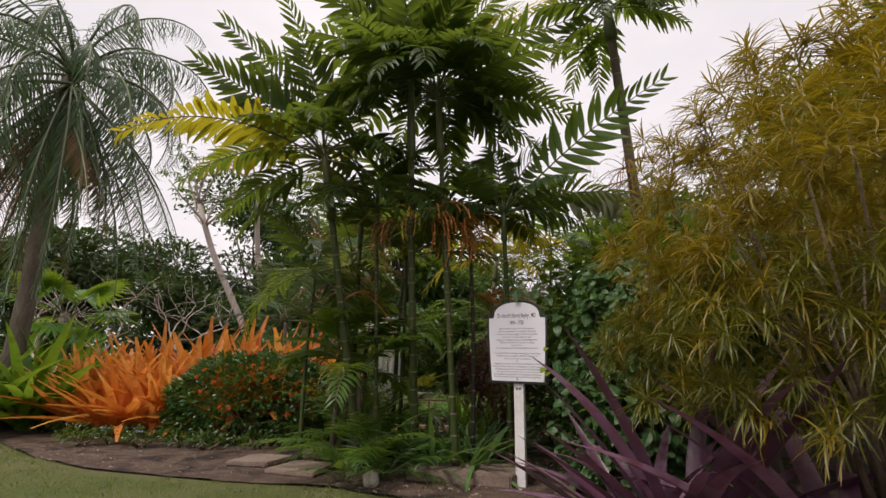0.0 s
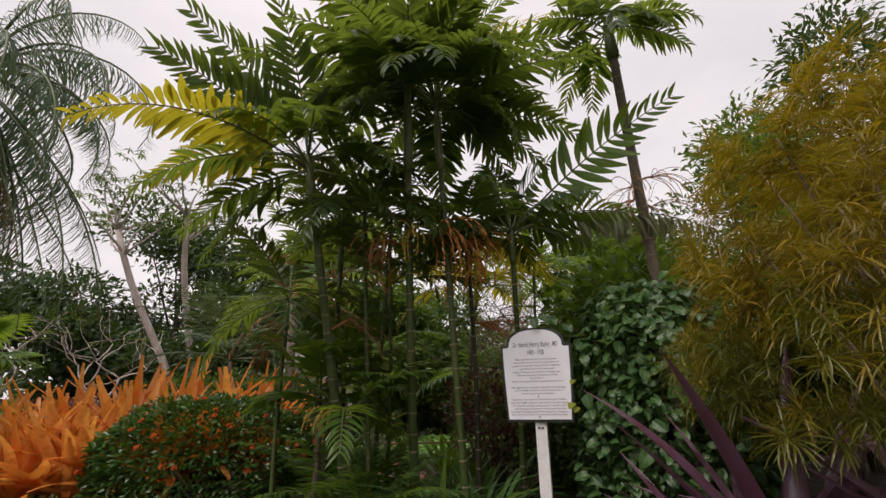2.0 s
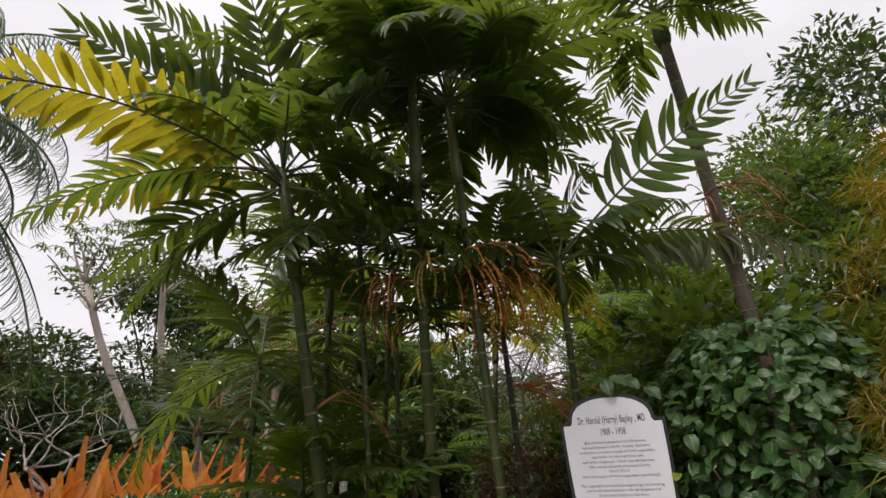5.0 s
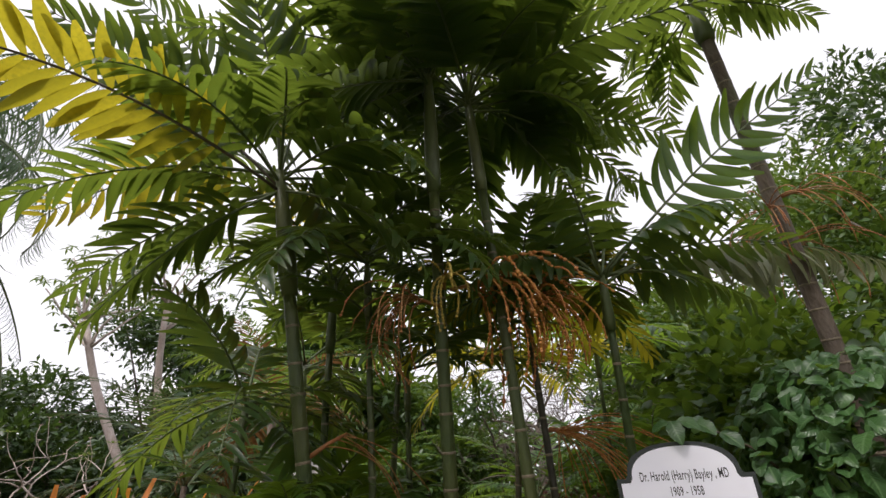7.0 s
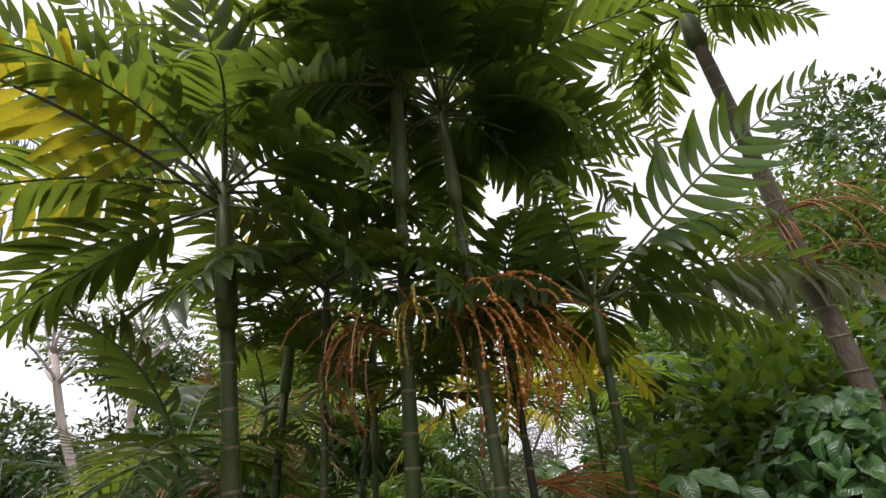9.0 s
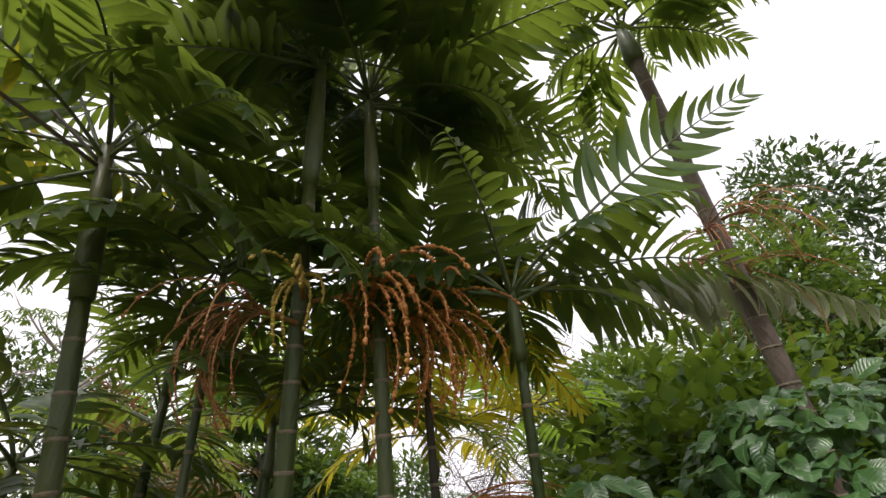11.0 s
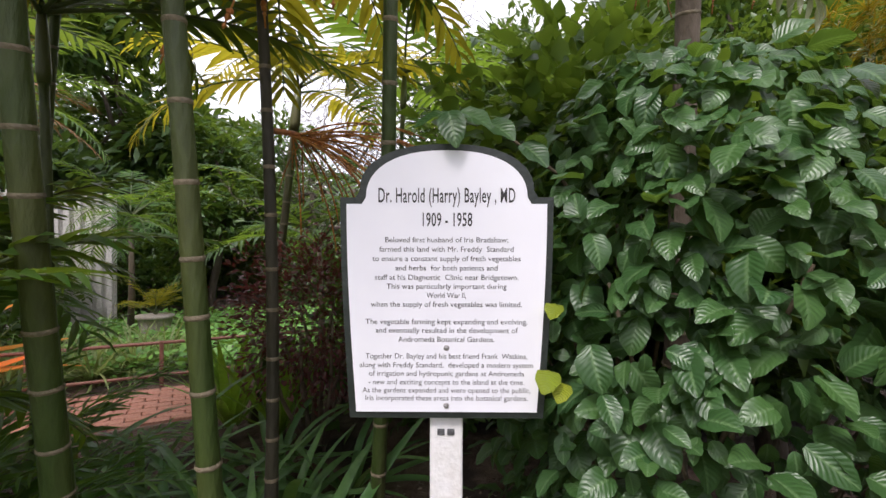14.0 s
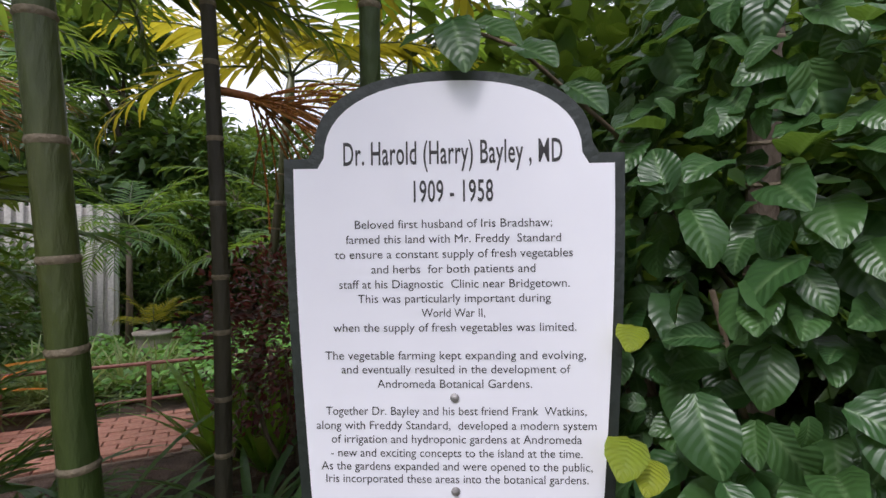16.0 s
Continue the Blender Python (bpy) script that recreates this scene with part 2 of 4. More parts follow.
M_PEBBLE = surface("litter_pale", (0.25, 0.18, 0.12), (0.40, 0.33, 0.26), 0.9, 20, 60, 0.3)

# ---- building helpers ----


class Geo:
    """Collects vertices, faces and UVs of one mesh."""

    def __init__(self):
        self.v, self.f, self.uv = [], [], []

    def add(self, v, f, uv=None, m=None):
        n = len(self.v)
        if m is not None:
            v = [tuple(m @ Vector(p)) for p in v]
        self.v.extend(v)
        self.f.extend([tuple(i + n for i in q) for q in f])
        self.uv.extend(uv if uv else [(0.5, 0.5)] * len(v))
        return self

    def mesh(self, name, mat, smooth=True):
        me = bpy.data.meshes.new(name)
        me.from_pydata(self.v, [], self.f)
        layer = me.uv_layers.new(name="UVMap")
        idx = np.empty(len(me.loops), dtype=np.int32)
        me.loops.foreach_get("vertex_index", idx)
        layer.data.foreach_set("uv", np.array(self.uv, dtype=np.float32)[idx].ravel())
        if smooth:
            me.polygons.foreach_set("use_smooth", np.ones(len(me.polygons), dtype=bool))
        me.materials.append(mat)
        me.update()
        return me


def thing(name, place, label, category, group="", kind="", turn=0.0):
    ob = new(name)
    ob.empty_display_size = 0.1
    ob.matrix_basis = Matrix.Translation(place) @ Matrix.Rotation(turn, 4, "Z")
    return tagged(ob, label, category, group, kind)


def put(name, me, parent, m=None, label="", kind=""):
    """A mesh as ONE part under a thing or a part; m in the parent's own space."""
    ob = new(name, me)
    ob.parent = parent
    if m is not None:
        ob.matrix_basis = m
    return tagged(ob, label, kind=kind)


def part(name, geo, mat, parent, label="", kind="", m=None, smooth=True):
    return put(name, geo.mesh(name, mat, smooth), parent, m, label, kind)


def blade(length, width, droop=0.3, fold=0.2, n=5, peak=0.35, tip=0.04, base=0.45, curl=0.0):
    """A leaf along +Y that droops to -Z, folded along its midrib; width peaks at the given share of its length."""
    v, f, uv = [], [], []
    for i in range(n + 1):
        s = i / n
        a = droop * s
        y = length * (math.sin(a) / droop if abs(droop) > 1e-4 else s)
        z = -length * ((1 - math.cos(a)) / droop if abs(droop) > 1e-4 else 0)
        w = base + (1 - base) * math.sin(math.pi / 2 * min(1, s / peak)) if s < peak else max(tip, math.cos(math.pi / 2 * (s - peak) / (1 - peak)) ** 0.8)
        w *= width / 2
        x = curl * s * s * length
        v += [(x - w, y, z + fold * w), (x, y, z), (x + w, y, z + fold * w)]
        uv += [(-1, s), (0, s), (1, s)]
        if i:
            k = 3 * i
            f += [(k - 3, k - 2, k + 1, k), (k - 2, k - 1, k + 2, k + 1)]
    return v, f, uv


def tube(points, radii, sides=8, cap=True):
    """A round rod along a line of points."""
    v, f, uv = [], [], []
    pts = [Vector(p) for p in points]
    n = len(pts)
    for i, p in enumerate(pts):
        d = (pts[min(n - 1, i + 1)] - pts[max(0, i - 1)]).normalized()
        a = d.cross(Vector((0.3, 1, 0.1))).normalized() if abs(d.y) < 0.95 else d.cross(Vector((1, 0, 0))).normalized()
        b = d.cross(a)
        r = radii[i] if hasattr(radii, "__len__") else radii
        for k in range(sides):
            q = 2 * math.pi * k / sides
            v.append(tuple(p + r * (math.cos(q) * a + math.sin(q) * b)))
            uv.append((k / sides, i / n))
    for i in range(n - 1):
        for k in range(sides):
            j = (k + 1) % sides
            f.append((i * sides + k, i * sides + j, (i + 1) * sides + j, (i + 1) * sides + k))
    if cap:
        f.append(tuple(reversed(range(sides))))
        f.append(tuple(range((n - 1) * sides, n * sides)))
    return v, f, uv


def ball(r, seg=6, rings=4):
    v, f = [(0, 0, r)], []
    for i in range(1, rings):
        a = math.pi * i / rings
        for k in range(seg):
            b = 2 * math.pi * k / seg
            v.append((r * math.sin(a) * math.cos(b), r * math.sin(a) * math.sin(b), r * math.cos(a)))
    v.append((0, 0, -r))
    for k in range(seg):
        f.append((0, 1 + k, 1 + (k + 1) % seg))
        last = 1 + (rings - 2) * seg
        f.append((len(v) - 1, last + (k + 1) % seg, last + k))
    for i in range(rings - 2):
        for k in range(seg):
            a = 1 + i * seg
            f.append((a + k, a + seg + k, a + seg + (k + 1) % seg, a + (k + 1) % seg))
    return v, f, None


def box(x0, x1, y0, y1, z0, z1, bevel=0.0):
    bm = bmesh.new()
    bmesh.ops.create_cube(bm, size=1)
    for q in bm.verts:
        q.co = Vector((x0 + (q.co.x + 0.5) * (x1 - x0), y0 + (q.co.y + 0.5) * (y1 - y0), z0 + (q.co.z + 0.5) * (z1 - z0)))
    if bevel:
        bmesh.ops.bevel(bm, geom=bm.edges[:], offset=bevel, segments=2, affect="EDGES", profile=0.5)
    bm.verts.index_update()
    out = [tuple(q.co) for q in bm.verts], [tuple(q.index for q in fc.verts) for fc in bm.faces], None
    bm.free()
    return out


def aim(origin, direction, up=(0, 0, 1), roll=0.0, scale=1.0):
    """A pose whose +Y runs along direction and whose +Z stays near up."""
    y = Vector(direction).normalized()
    x = y.cross(Vector(up))
    x = x.normalized() if x.length > 1e-4 else Vector((1, 0, 0))
    z = x.cross(y)
    m = Matrix((x, y, z)).transposed().to_4x4()
    return Matrix.Translation(origin) @ m @ Matrix.Rotation(roll, 4, "Y") @ Matrix.Diagonal((scale, scale, scale, 1))


def rnd(a, b):
    return random.uniform(a, b)


def sprout(az, el):
    return Vector((math.cos(az) * math.cos(el), math.sin(az) * math.cos(el), math.sin(el)))

# ---- ground ----


def sheet(name, mat, outline, z, label, relief=0.0, steps=0):
    bm = bmesh.new()
    fc = bm.faces.new([bm.verts.new((x, y, z)) for x, y in outline])
    bmesh.ops.triangulate(bm, faces=[fc])
    if steps:
        bmesh.ops.subdivide_edges(bm, edges=bm.edges[:], cuts=steps, use_grid_fill=True)
        for q in bm.verts:
            q.co.z += relief * noise.noise(q.co * 1.7) + 0.5 * relief * noise.noise(q.co * 6.0)
    me = bpy.data.meshes.new(name)
    bm.to_mesh(me)
    bm.free()
    me.materials.append(mat)
    return tagged(new(name, me), label, "ground", kind="structure")


sheet("ground", M_LAWN, [(-600, -600), (600, -600), (600, 900), (-600, 900)], 0.0, "short mown lawn of mixed green and straw grass")
bed = [(-14, 9.5), (-6.1, 7.15), (-4.8, 6.1), (-3.6, 5.4), (-2.0, 4.98), (-0.95, 4.85), (-0.2, 4.45), (0.5, 4.3), (0.85, 3.6), (0.9, 2.2), (1.1, 1.0), (2.2, 0.4), (12, 0.2), (14, 30), (-14, 30)]
sheet("planting_bed", M_SOIL, bed, 0.018, "dark brown mulched soil of a planting bed", 0.03, 7)


def scatter_disc(n, cx, cy, rx, ry):
    for _ in range(n):
        a, r = rnd(0, 2 * math.pi), math.sqrt(random.random())
        yield cx + rx * r * math.cos(a), cy + ry * r * math.sin(a)


grass = Geo()
for _ in range(26000):
    x, y = rnd(-7.5, 1.0), rnd(3.0, 7.6)
    edge = 4.9 + max(0, (-1.2 - x)) * 0.08 + max(0, -3.2 - x) * 0.6
    if y > edge + 0.1 * noise.noise(Vector((x * 4, y * 4, 0))) or x > 0.45:
        continue
    h = rnd(0.02, 0.05)
    grass.add(*blade(h, 0.006, rnd(0.2, 1.0), 0.1, 2), m=aim((x, y, 0.0), sprout(rnd(0, 6.28), rnd(0.6, 1.4)), roll=rnd(0, 3)))
tagged(new("grass", grass.mesh("grass", M_GRASS)), "short green and straw lawn grass blades", "grass", kind="stuff")

litter = Geo()
for x, y in list(scatter_disc(420, -2.6, 6.2, 2.6, 1.1)) + list(scatter_disc(500, 0.2, 5.6, 1.6, 1.2)):
    litter.add(*blade(rnd(0.015, 0.05), rnd(0.008, 0.02), rnd(-0.6, 0.6), rnd(-0.4, 0.4), 2), m=aim((x, y, 0.045), sprout(rnd(0, 6.28), rnd(-0.1, 0.3)), roll=rnd(0, 3)))
tagged(new("leaf_litter", litter.mesh("leaf_litter", M_PEBBLE)), "pale dry leaf scraps lying on the mulch", "litter", kind="stuff")


def slab(name, pts, h, mat, label, category, group="", z=0.015):
    bm = bmesh.new()
    fc = bm.faces.new([bm.verts.new((x, y, 0)) for x, y in pts])
    top = bmesh.ops.extrude_face_region(bm, geom=[fc])["geom"]
    for q in top:
        if isinstance(q, bmesh.types.BMVert):
            q.co.z = h
    bmesh.ops.recalc_face_normals(bm, faces=bm.faces[:])
    bmesh.ops.bevel(bm, geom=bm.edges[:], offset=0.012, segments=2, affect="EDGES")
    bmesh.ops.triangulate(bm, faces=[q for q in bm.faces if len(q.verts) > 4])
    bmesh.ops.subdivide_edges(bm, edges=[e for e in bm.edges if e.calc_length() > 0.15], cuts=2)
    for q in bm.verts:
        q.co += Vector((noise.noise(q.co * 5), noise.noise(q.co * 5 + Vector((7, 0, 0))), noise.noise(q.co * 7 + Vector((0, 9, 0))) * 0.7)) * 0.012
    me = bpy.data.meshes.new(name)
    bm.to_mesh(me)
    bm.free()
    me.materials.append(mat)
    ob = new(name, me)
    ob.location.z = z
    return tagged(ob, label, category, group)


slab("flagstone", [(-2.25, 5.62), (-1.78, 5.55), (-1.62, 6.02), (-2.08, 6.12)], 0.05, M_STONE, "brown flat stepping stone set in the soil", "stone", "stepping stones", 0.02)
slab("flagstone", [(-1.72, 5.28), (-1.18, 5.12), (-1.06, 5.66), (-1.52, 5.78)], 0.05, M_STONE, "brown flat stepping stone set in the soil", "stone", "stepping stones", 0.02)
slab("flagstone", [(-1.62, 6.1), (-1.05, 5.98), (-0.98, 6.75), (-1.5, 6.85)], 0.05, M_STONE, "reddish brown flat stepping stone beside the shrub", "stone", "stepping stones", 0.02)
slab("stone_slab", [(-0.26, 5.12), (0.72, 4.86), (0.98, 5.12), (0.85, 5.5), (0.1, 5.62), (-0.24, 5.45)], 0.12, M_STONE, "weathered grey-brown stone slab at the foot of the sign", "stone")


def rock(place, r, label):
    g = Geo()
    v, f, _ = ball(1.0, 12, 8)
    v = [tuple(Vector(p) * r * (1 + 0.25 * noise.noise(Vector(p) * 1.7 + Vector(place))) * 1.0) for p in v]
    v = [(x, y * 0.8, z * 1.15) for x, y, z in v]
    g.add(v, f)
    ob = new("rock", g.mesh("rock", M_ROCK))
    ob.location = place
    return tagged(ob, label, "rock")


rock((-0.58, 4.86, 0.08), 0.08, "small pale rounded rock at the bed's edge")
rock((-0.95, 5.7, 0.05), 0.07, "small brownish rock beside the stepping stones")

# ---- the sign ----
sign = thing("garden_sign", (0.804, 4.868, 0.0), "white lettered board with dark border on a white wooden post", "sign", turn=-0.5045)
sign.matrix_basis = sign.matrix_basis @ Matrix.Translation((0, 0, 1.3)) @ Matrix.Rotation(radians(1.2), 4, "X") @ Matrix.Translation((0, 0, -1.3))


def sign_outline(inset):
    w, wb, h0, h1, a, ah = 0.3152 - inset, 0.2878 - inset, 1.629 - inset, 0.9725 + inset, 0.2575 - inset, 0.157
    pts = [(-wb, h1), (wb, h1)]
    for k in range(1, 9):
        s = k / 8
        pts.append((wb + (w - wb) * math.sin(s * math.pi / 2), h1 + (h0 - h1) * s))
    pts.append((a + 0.012, h0))
    pts.append((a, h0 + 0.02))
    for k in range(1, 24):
        q = math.pi * k / 24
        c, sn = math.cos(q), math.sin(q)
        pts.append((a * math.copysign(abs(c) ** 0.85, c), h0 + 0.02 + (ah - 0.02) * sn ** 0.9))
    pts += [(-a, h0 + 0.02), (-a - 0.012, h0)]
    for k in range(8, 0, -1):
        s = k / 8
        pts.append((-wb - (w - wb) * math.sin(s * math.pi / 2), h1 + (h0 - h1) * s))
    return pts


def plate(pts, y0, y1):
    n = len(pts)
    v = [(x, y0, z) for x, z in pts] + [(x, y1, z) for x, z in pts]
    f = [tuple(range(n)), tuple(reversed(range(n, 2 * n)))]
    f += [(i, i + n, (i + 1) % n + n, (i + 1) % n) for i in range(n)]
    return v, f, None


part("border_board", Geo().add(*plate(sign_outline(0.0), -0.004, 0.018)), M_BOARD, sign, "black-green painted backing board", smooth=False)
part("white_panel", Geo().add(*plate(sign_outline(0.020), -0.010, -0.0042)), M_PANEL, sign, "white lettered panel", smooth=False)
part("post", Geo().add(*box(-0.05, 0.05, 0.019, 0.075, -0.05, 1.30, 0.006)), M_POST, sign, "white painted post with worn paint", smooth=False)
for x in (-0.016, 0.014):
    part("post_mark", Geo().add(*box(x - 0.011, x + 0.011, 0.015, 0.0185, 0.912, 0.932, 0.002)), M_DARK, sign, "small dark plate on the post", smooth=False)
for z in (1.1835, 1.0119):
    v, f, _ = ball(0.0085, 12, 8)
    part("screw", Geo().add([(x, -0.011 + y * 0.55, zz + z) for x, y, zz in v], f), M_SCREW, sign, "grey screw head")
BODY = [
    (1.628, 0.402, 0.043, "Dr. Harold (Harry) Bayley , MD"), (1.556, 0.146, 0.040, "1909 - 1958"),
    (1.497, 0.362, 0.018, "Beloved first husband of Iris Bradshaw;"), (1.469, 0.395, 0.018, "farmed this land with Mr. Freddy  Standard"),
    (1.441, 0.437, 0.018, "to ensure a constant supply of fresh vegetables"), (1.413, 0.301, 0.018, "and herbs  for both patients and"),
    (1.385, 0.423, 0.018, "staff at his Diagnostic  Clinic near Bridgetown."), (1.358, 0.354, 0.018, "This was particularly important during"),
    (1.331, 0.117, 0.018, "World War II,"), (1.304, 0.446, 0.018, "when the supply of fresh vegetables was limited."),
    (1.252, 0.478, 0.018, "The vegetable farming kept expanding and evolving,"), (1.226, 0.420, 0.018, "and eventually resulted in the development of"),
    (1.199, 0.284, 0.018, "Andromeda Botanical Gardens."), (1.149, 0.478, 0.018, "Together Dr. Bayley and his best friend Frank  Watkins,"),
    (1.123, 0.513, 0.018, "along with Freddy Standard,  developed a modern system"), (1.098, 0.459, 0.018, "of irrigation and hydroponic gardens at Andromeda"),
    (1.073, 0.461, 0.018, "- new and exciting concepts to the island at the time."), (1.049, 0.497, 0.018, "As the gardens expanded and were opened to the public,"),
    (1.026, 0.481, 0.018, "Iris incorporated these areas into the botanical gardens."),
]
for row, wide, tall, words in BODY:
    down = (1.625 - row) / 1.551
    z = 1.629 - down * 1.531 if down < 0.291 else 1.1835 - (down - 0.291) * 1.574
    cu = bpy.data.curves.new("lettering", "FONT")
    cu.body, cu.size, cu.align_x, cu.align_y = words, 1.0, "CENTER", "CENTER"
    cu.extrude, cu.resolution_u, cu.offset = 0.0, 3, (0.0 if tall < 0.03 else 0.011)
    cu.space_character = 1.0 if tall < 0.03 else 1.06
    tmp = bpy.data.objects.new("lettering", cu)
    scene.collection.objects.link(tmp)
    bpy.context.view_layer.update()
    me = bpy.data.meshes.new_from_object(tmp.evaluated_get(bpy.context.evaluated_depsgraph_get()))
    xs = [q.co.x for q in me.vertices]
    sx = wide / (max(xs) - min(xs))
    bpy.data.objects.remove(tmp)
    me.transform(Matrix.Diagonal((sx, tall * 1.24 if tall < 0.03 else tall * 1.42, 1, 1)))
    me.materials.clear()
    me.materials.append(M_INK)
    put("lettering", me, sign, Matrix.Translation((0, -0.0108, z)) @ Matrix.Rotation(radians(90), 4, "X"))

# ---- palms ----
LEAFLETS = {}


def leaflet_meshes(mat, ratio, droop=0.5, peak=0.45):
    key = (mat.name, ratio, droop)
    if key not in LEAFLETS:
        LEAFLETS[key] = [Geo().add(*blade(1.0, ratio * w, droop * d, 0.3, 6, peak, 0.22, 0.25, c)).mesh("leaflet", mat) for w, d, c in ((1, 0.7, 0.03), (1.1, 1.0, -0.05), (0.9, 1.3, 0.06), (1.0, 1.7, 0.0))]
    return LEAFLETS[key]


def frond(parent, origin, az, el, length, sag, mat, pairs=17, leaf=0.40, ratio=0.20, singly=True, stalk=0.2, rach=None, droop=0.6, hang=0.0, thick=0.012, lift=0.18, turn=0.0, name="frond", label="", forward=1.0, spin=0.0):
    """One feather leaf: a bending stalk with leaflets on both sides."""
    n = 14
    p, pts, tang = Vector(origin), [], []
    for i in range(n + 1):
        s = i / n
        d = sprout(az + turn * s, el - sag * s ** 1.2)
        pts.append(p.copy())
        tang.append(d)
        p = p + d * (length / n)
    ob = part(name, Geo().add(*tube(pts, [thick * (1 - 0.75 * i / n) for i in range(n + 1)], 5)), rach or M_RACHIS, parent, label)
    joined = Geo()
    meshes = leaflet_meshes(mat, ratio, droop)
    for k in range(pairs):
        s = stalk + (1 - stalk) * (k + 0.5) / pairs
        q = s * n
        i = min(n - 1, int(q))
        pos = pts[i].lerp(pts[i + 1], q - i)
        t = tang[i]
        side = t.cross(Vector((0, 0, 1)))
        side = side.normalized() if side.length > 0.05 else Vector((-math.sin(az), math.cos(az), 0))
        side = Matrix.Rotation(radians(spin), 3, t) @ side
        up = side.cross(t)
        u = (s - stalk) / (1 - stalk)
        size = leaf * (0.62 + 0.38 * math.sin(math.pi * min(1, u * 1.25 + 0.12))) * (1 - 0.35 * u ** 3)
        ang = radians(68 - 34 * u) * forward
        for sd in (-1, 1):
            a = ang + rnd(-0.1, 0.1)
            d = t * math.cos(a) + side * sd * math.sin(a) + up * (lift + rnd(-0.08, 0.08)) - Vector((0, 0, 1)) * hang * rnd(0.8, 1.2)
            m = aim(pos, d, up, rnd(-0.25, 0.25) + sd * 0.15, size * rnd(0.9, 1.08))
            if singly:
                put("leaflet", random.choice(meshes), ob, m)
            else:
                joined.add(*blade(1.0, ratio * rnd(0.85, 1.15), droop * rnd(0.6, 1.7), 0.3, 3, 0.3, 0.12, 0.3), m=m)
    if not singly:
        part("leaf_spray", joined, mat, ob, kind="stuff")
    return ob


def stem_line(base, top, height, bow=0.0, n=16):
    b, t = Vector(base), Vector(top)
    return [b.lerp(t, i / n) + Vector((bow * math.sin(math.pi * i / n), 0, 0)) for i in range(n + 1)]


def cane_palm(base, top, r, shaft, fronds, label, group="clump of cane palms", mat_low=None, singly=True, rings=True):
    """A slim ringed palm: stem, rings, crownshaft and its fronds."""
    ob = thing("cane_palm", base, label, "palm", group)
    b = Vector(base)
    pts = [p - b for p in stem_line(base, top, 0, rnd(-0.03, 0.03))]
    rad = [r * (1.25 - 0.25 * min(1, i / 4)) * (1 - 0.25 * i / 16) for i in range(17)]
    part("stem", Geo().add(*tube(pts, rad, 12)), mat_low or M_STEM, ob)
    if rings:
        gap = rnd(0.16, 0.22)
        total = (pts[-1] - pts[0]).length
        k = gap
        while k < total - 0.1:
            q = k / total * 16
            i = min(15, int(q))
            c = pts[i].lerp(pts[i + 1], q - i)
            d = (pts[i + 1] - pts[i]).normalized()
            rr = rad[i]
            part("ring", Geo().add(*tube([c - d * 0.008, c - d * 0.003, c + d * 0.003, c + d * 0.008], [rr * 0.99, rr + 0.0025, rr + 0.0025, rr * 0.99], 12, False)), M_RING, ob)
            k += gap * rnd(0.85, 1.2)
    d = (pts[-1] - pts[-3]).normalized()
    top_p = pts[-1]
    part("crownshaft", Geo().add(*tube([top_p, top_p + d * shaft * 0.15, top_p + d * shaft * 0.6, top_p + d * shaft], [r * 0.95, r * 1.15, r * 0.95, r * 0.55], 12)), M_SHAFT, ob, "smooth green crownshaft")
    for fr in fronds:
        fr = dict(fr)
        fr.setdefault("mat", M_PALM)
        o = top_p + d * shaft * fr.pop("at", rnd(0.8, 1.0))
        frond(ob, o, radians(fr.pop("az")), radians(fr.pop("el")), fr.pop("len"), fr.pop("sag"), fr.pop("mat"), singly=singly, rach=fr.pop("rach", None), **fr)
    return ob


def ring_fronds(n, start, el=(15, 70), length=(1.2, 1.6), sag=(0.9, 1.5), **kw):
    return [dict(az=start + 360 * i / n + rnd(-18, 18), el=rnd(*el), len=rnd(*length), sag=rnd(*sag), **kw) for i in range(n)]


random.seed(11)
cane_palm((-0.78, 5.56, 0), (-1.22, 5.23, 2.70), 0.050, 0.86, [
    dict(az=222, el=14, spin=40, len=2.2, sag=1.15, mat=M_PALM_YELLOW, pairs=25, leaf=0.38, rach=M_RACHIS_PURPLE, turn=0.35),
    dict(az=198, el=42, spin=55, len=1.75, sag=0.4, pairs=23, leaf=0.46, rach=M_RACHIS_PURPLE),
    dict(az=190, el=2, len=1.6, sag=0.9, pairs=20), dict(az=170, el=-12, len=1.4, sag=0.7), dict(az=195, el=-38, len=1.3, sag=0.5),
    dict(az=165, el=14, spin=35, len=1.7, sag=0.8, mat=M_PALM_YELLOW), dict(az=120, el=70, spin=40, len=2.0, sag=0.5, pairs=22), dict(az=188, el=62, spin=45, len=2.1, sag=0.45, pairs=23, leaf=0.44), dict(az=250, el=72, len=1.6, sag=0.7), dict(az=80, el=78, len=1.9, sag=0.6, mat=M_PALM_YELLOW), dict(az=0, el=62, len=1.6, sag=0.9), dict(az=140, el=48, len=1.9, sag=0.9), dict(az=240, el=25, len=1.3, sag=1.3),
    dict(az=280, el=30, len=1.1, sag=1.5), dict(az=95, el=45, len=1.6, sag=1.0, mat=M_PALM_YELLOW), dict(az=50, el=35, len=1.4, sag=1.0), dict(az=10, el=25, len=1.3, sag=1.2), dict(az=320, el=20, len=1.2, sag=1.5), dict(az=340, el=-15, len=1.2, sag=0.9),
], "tall slim cane palm with arching yellow-green feather fronds")
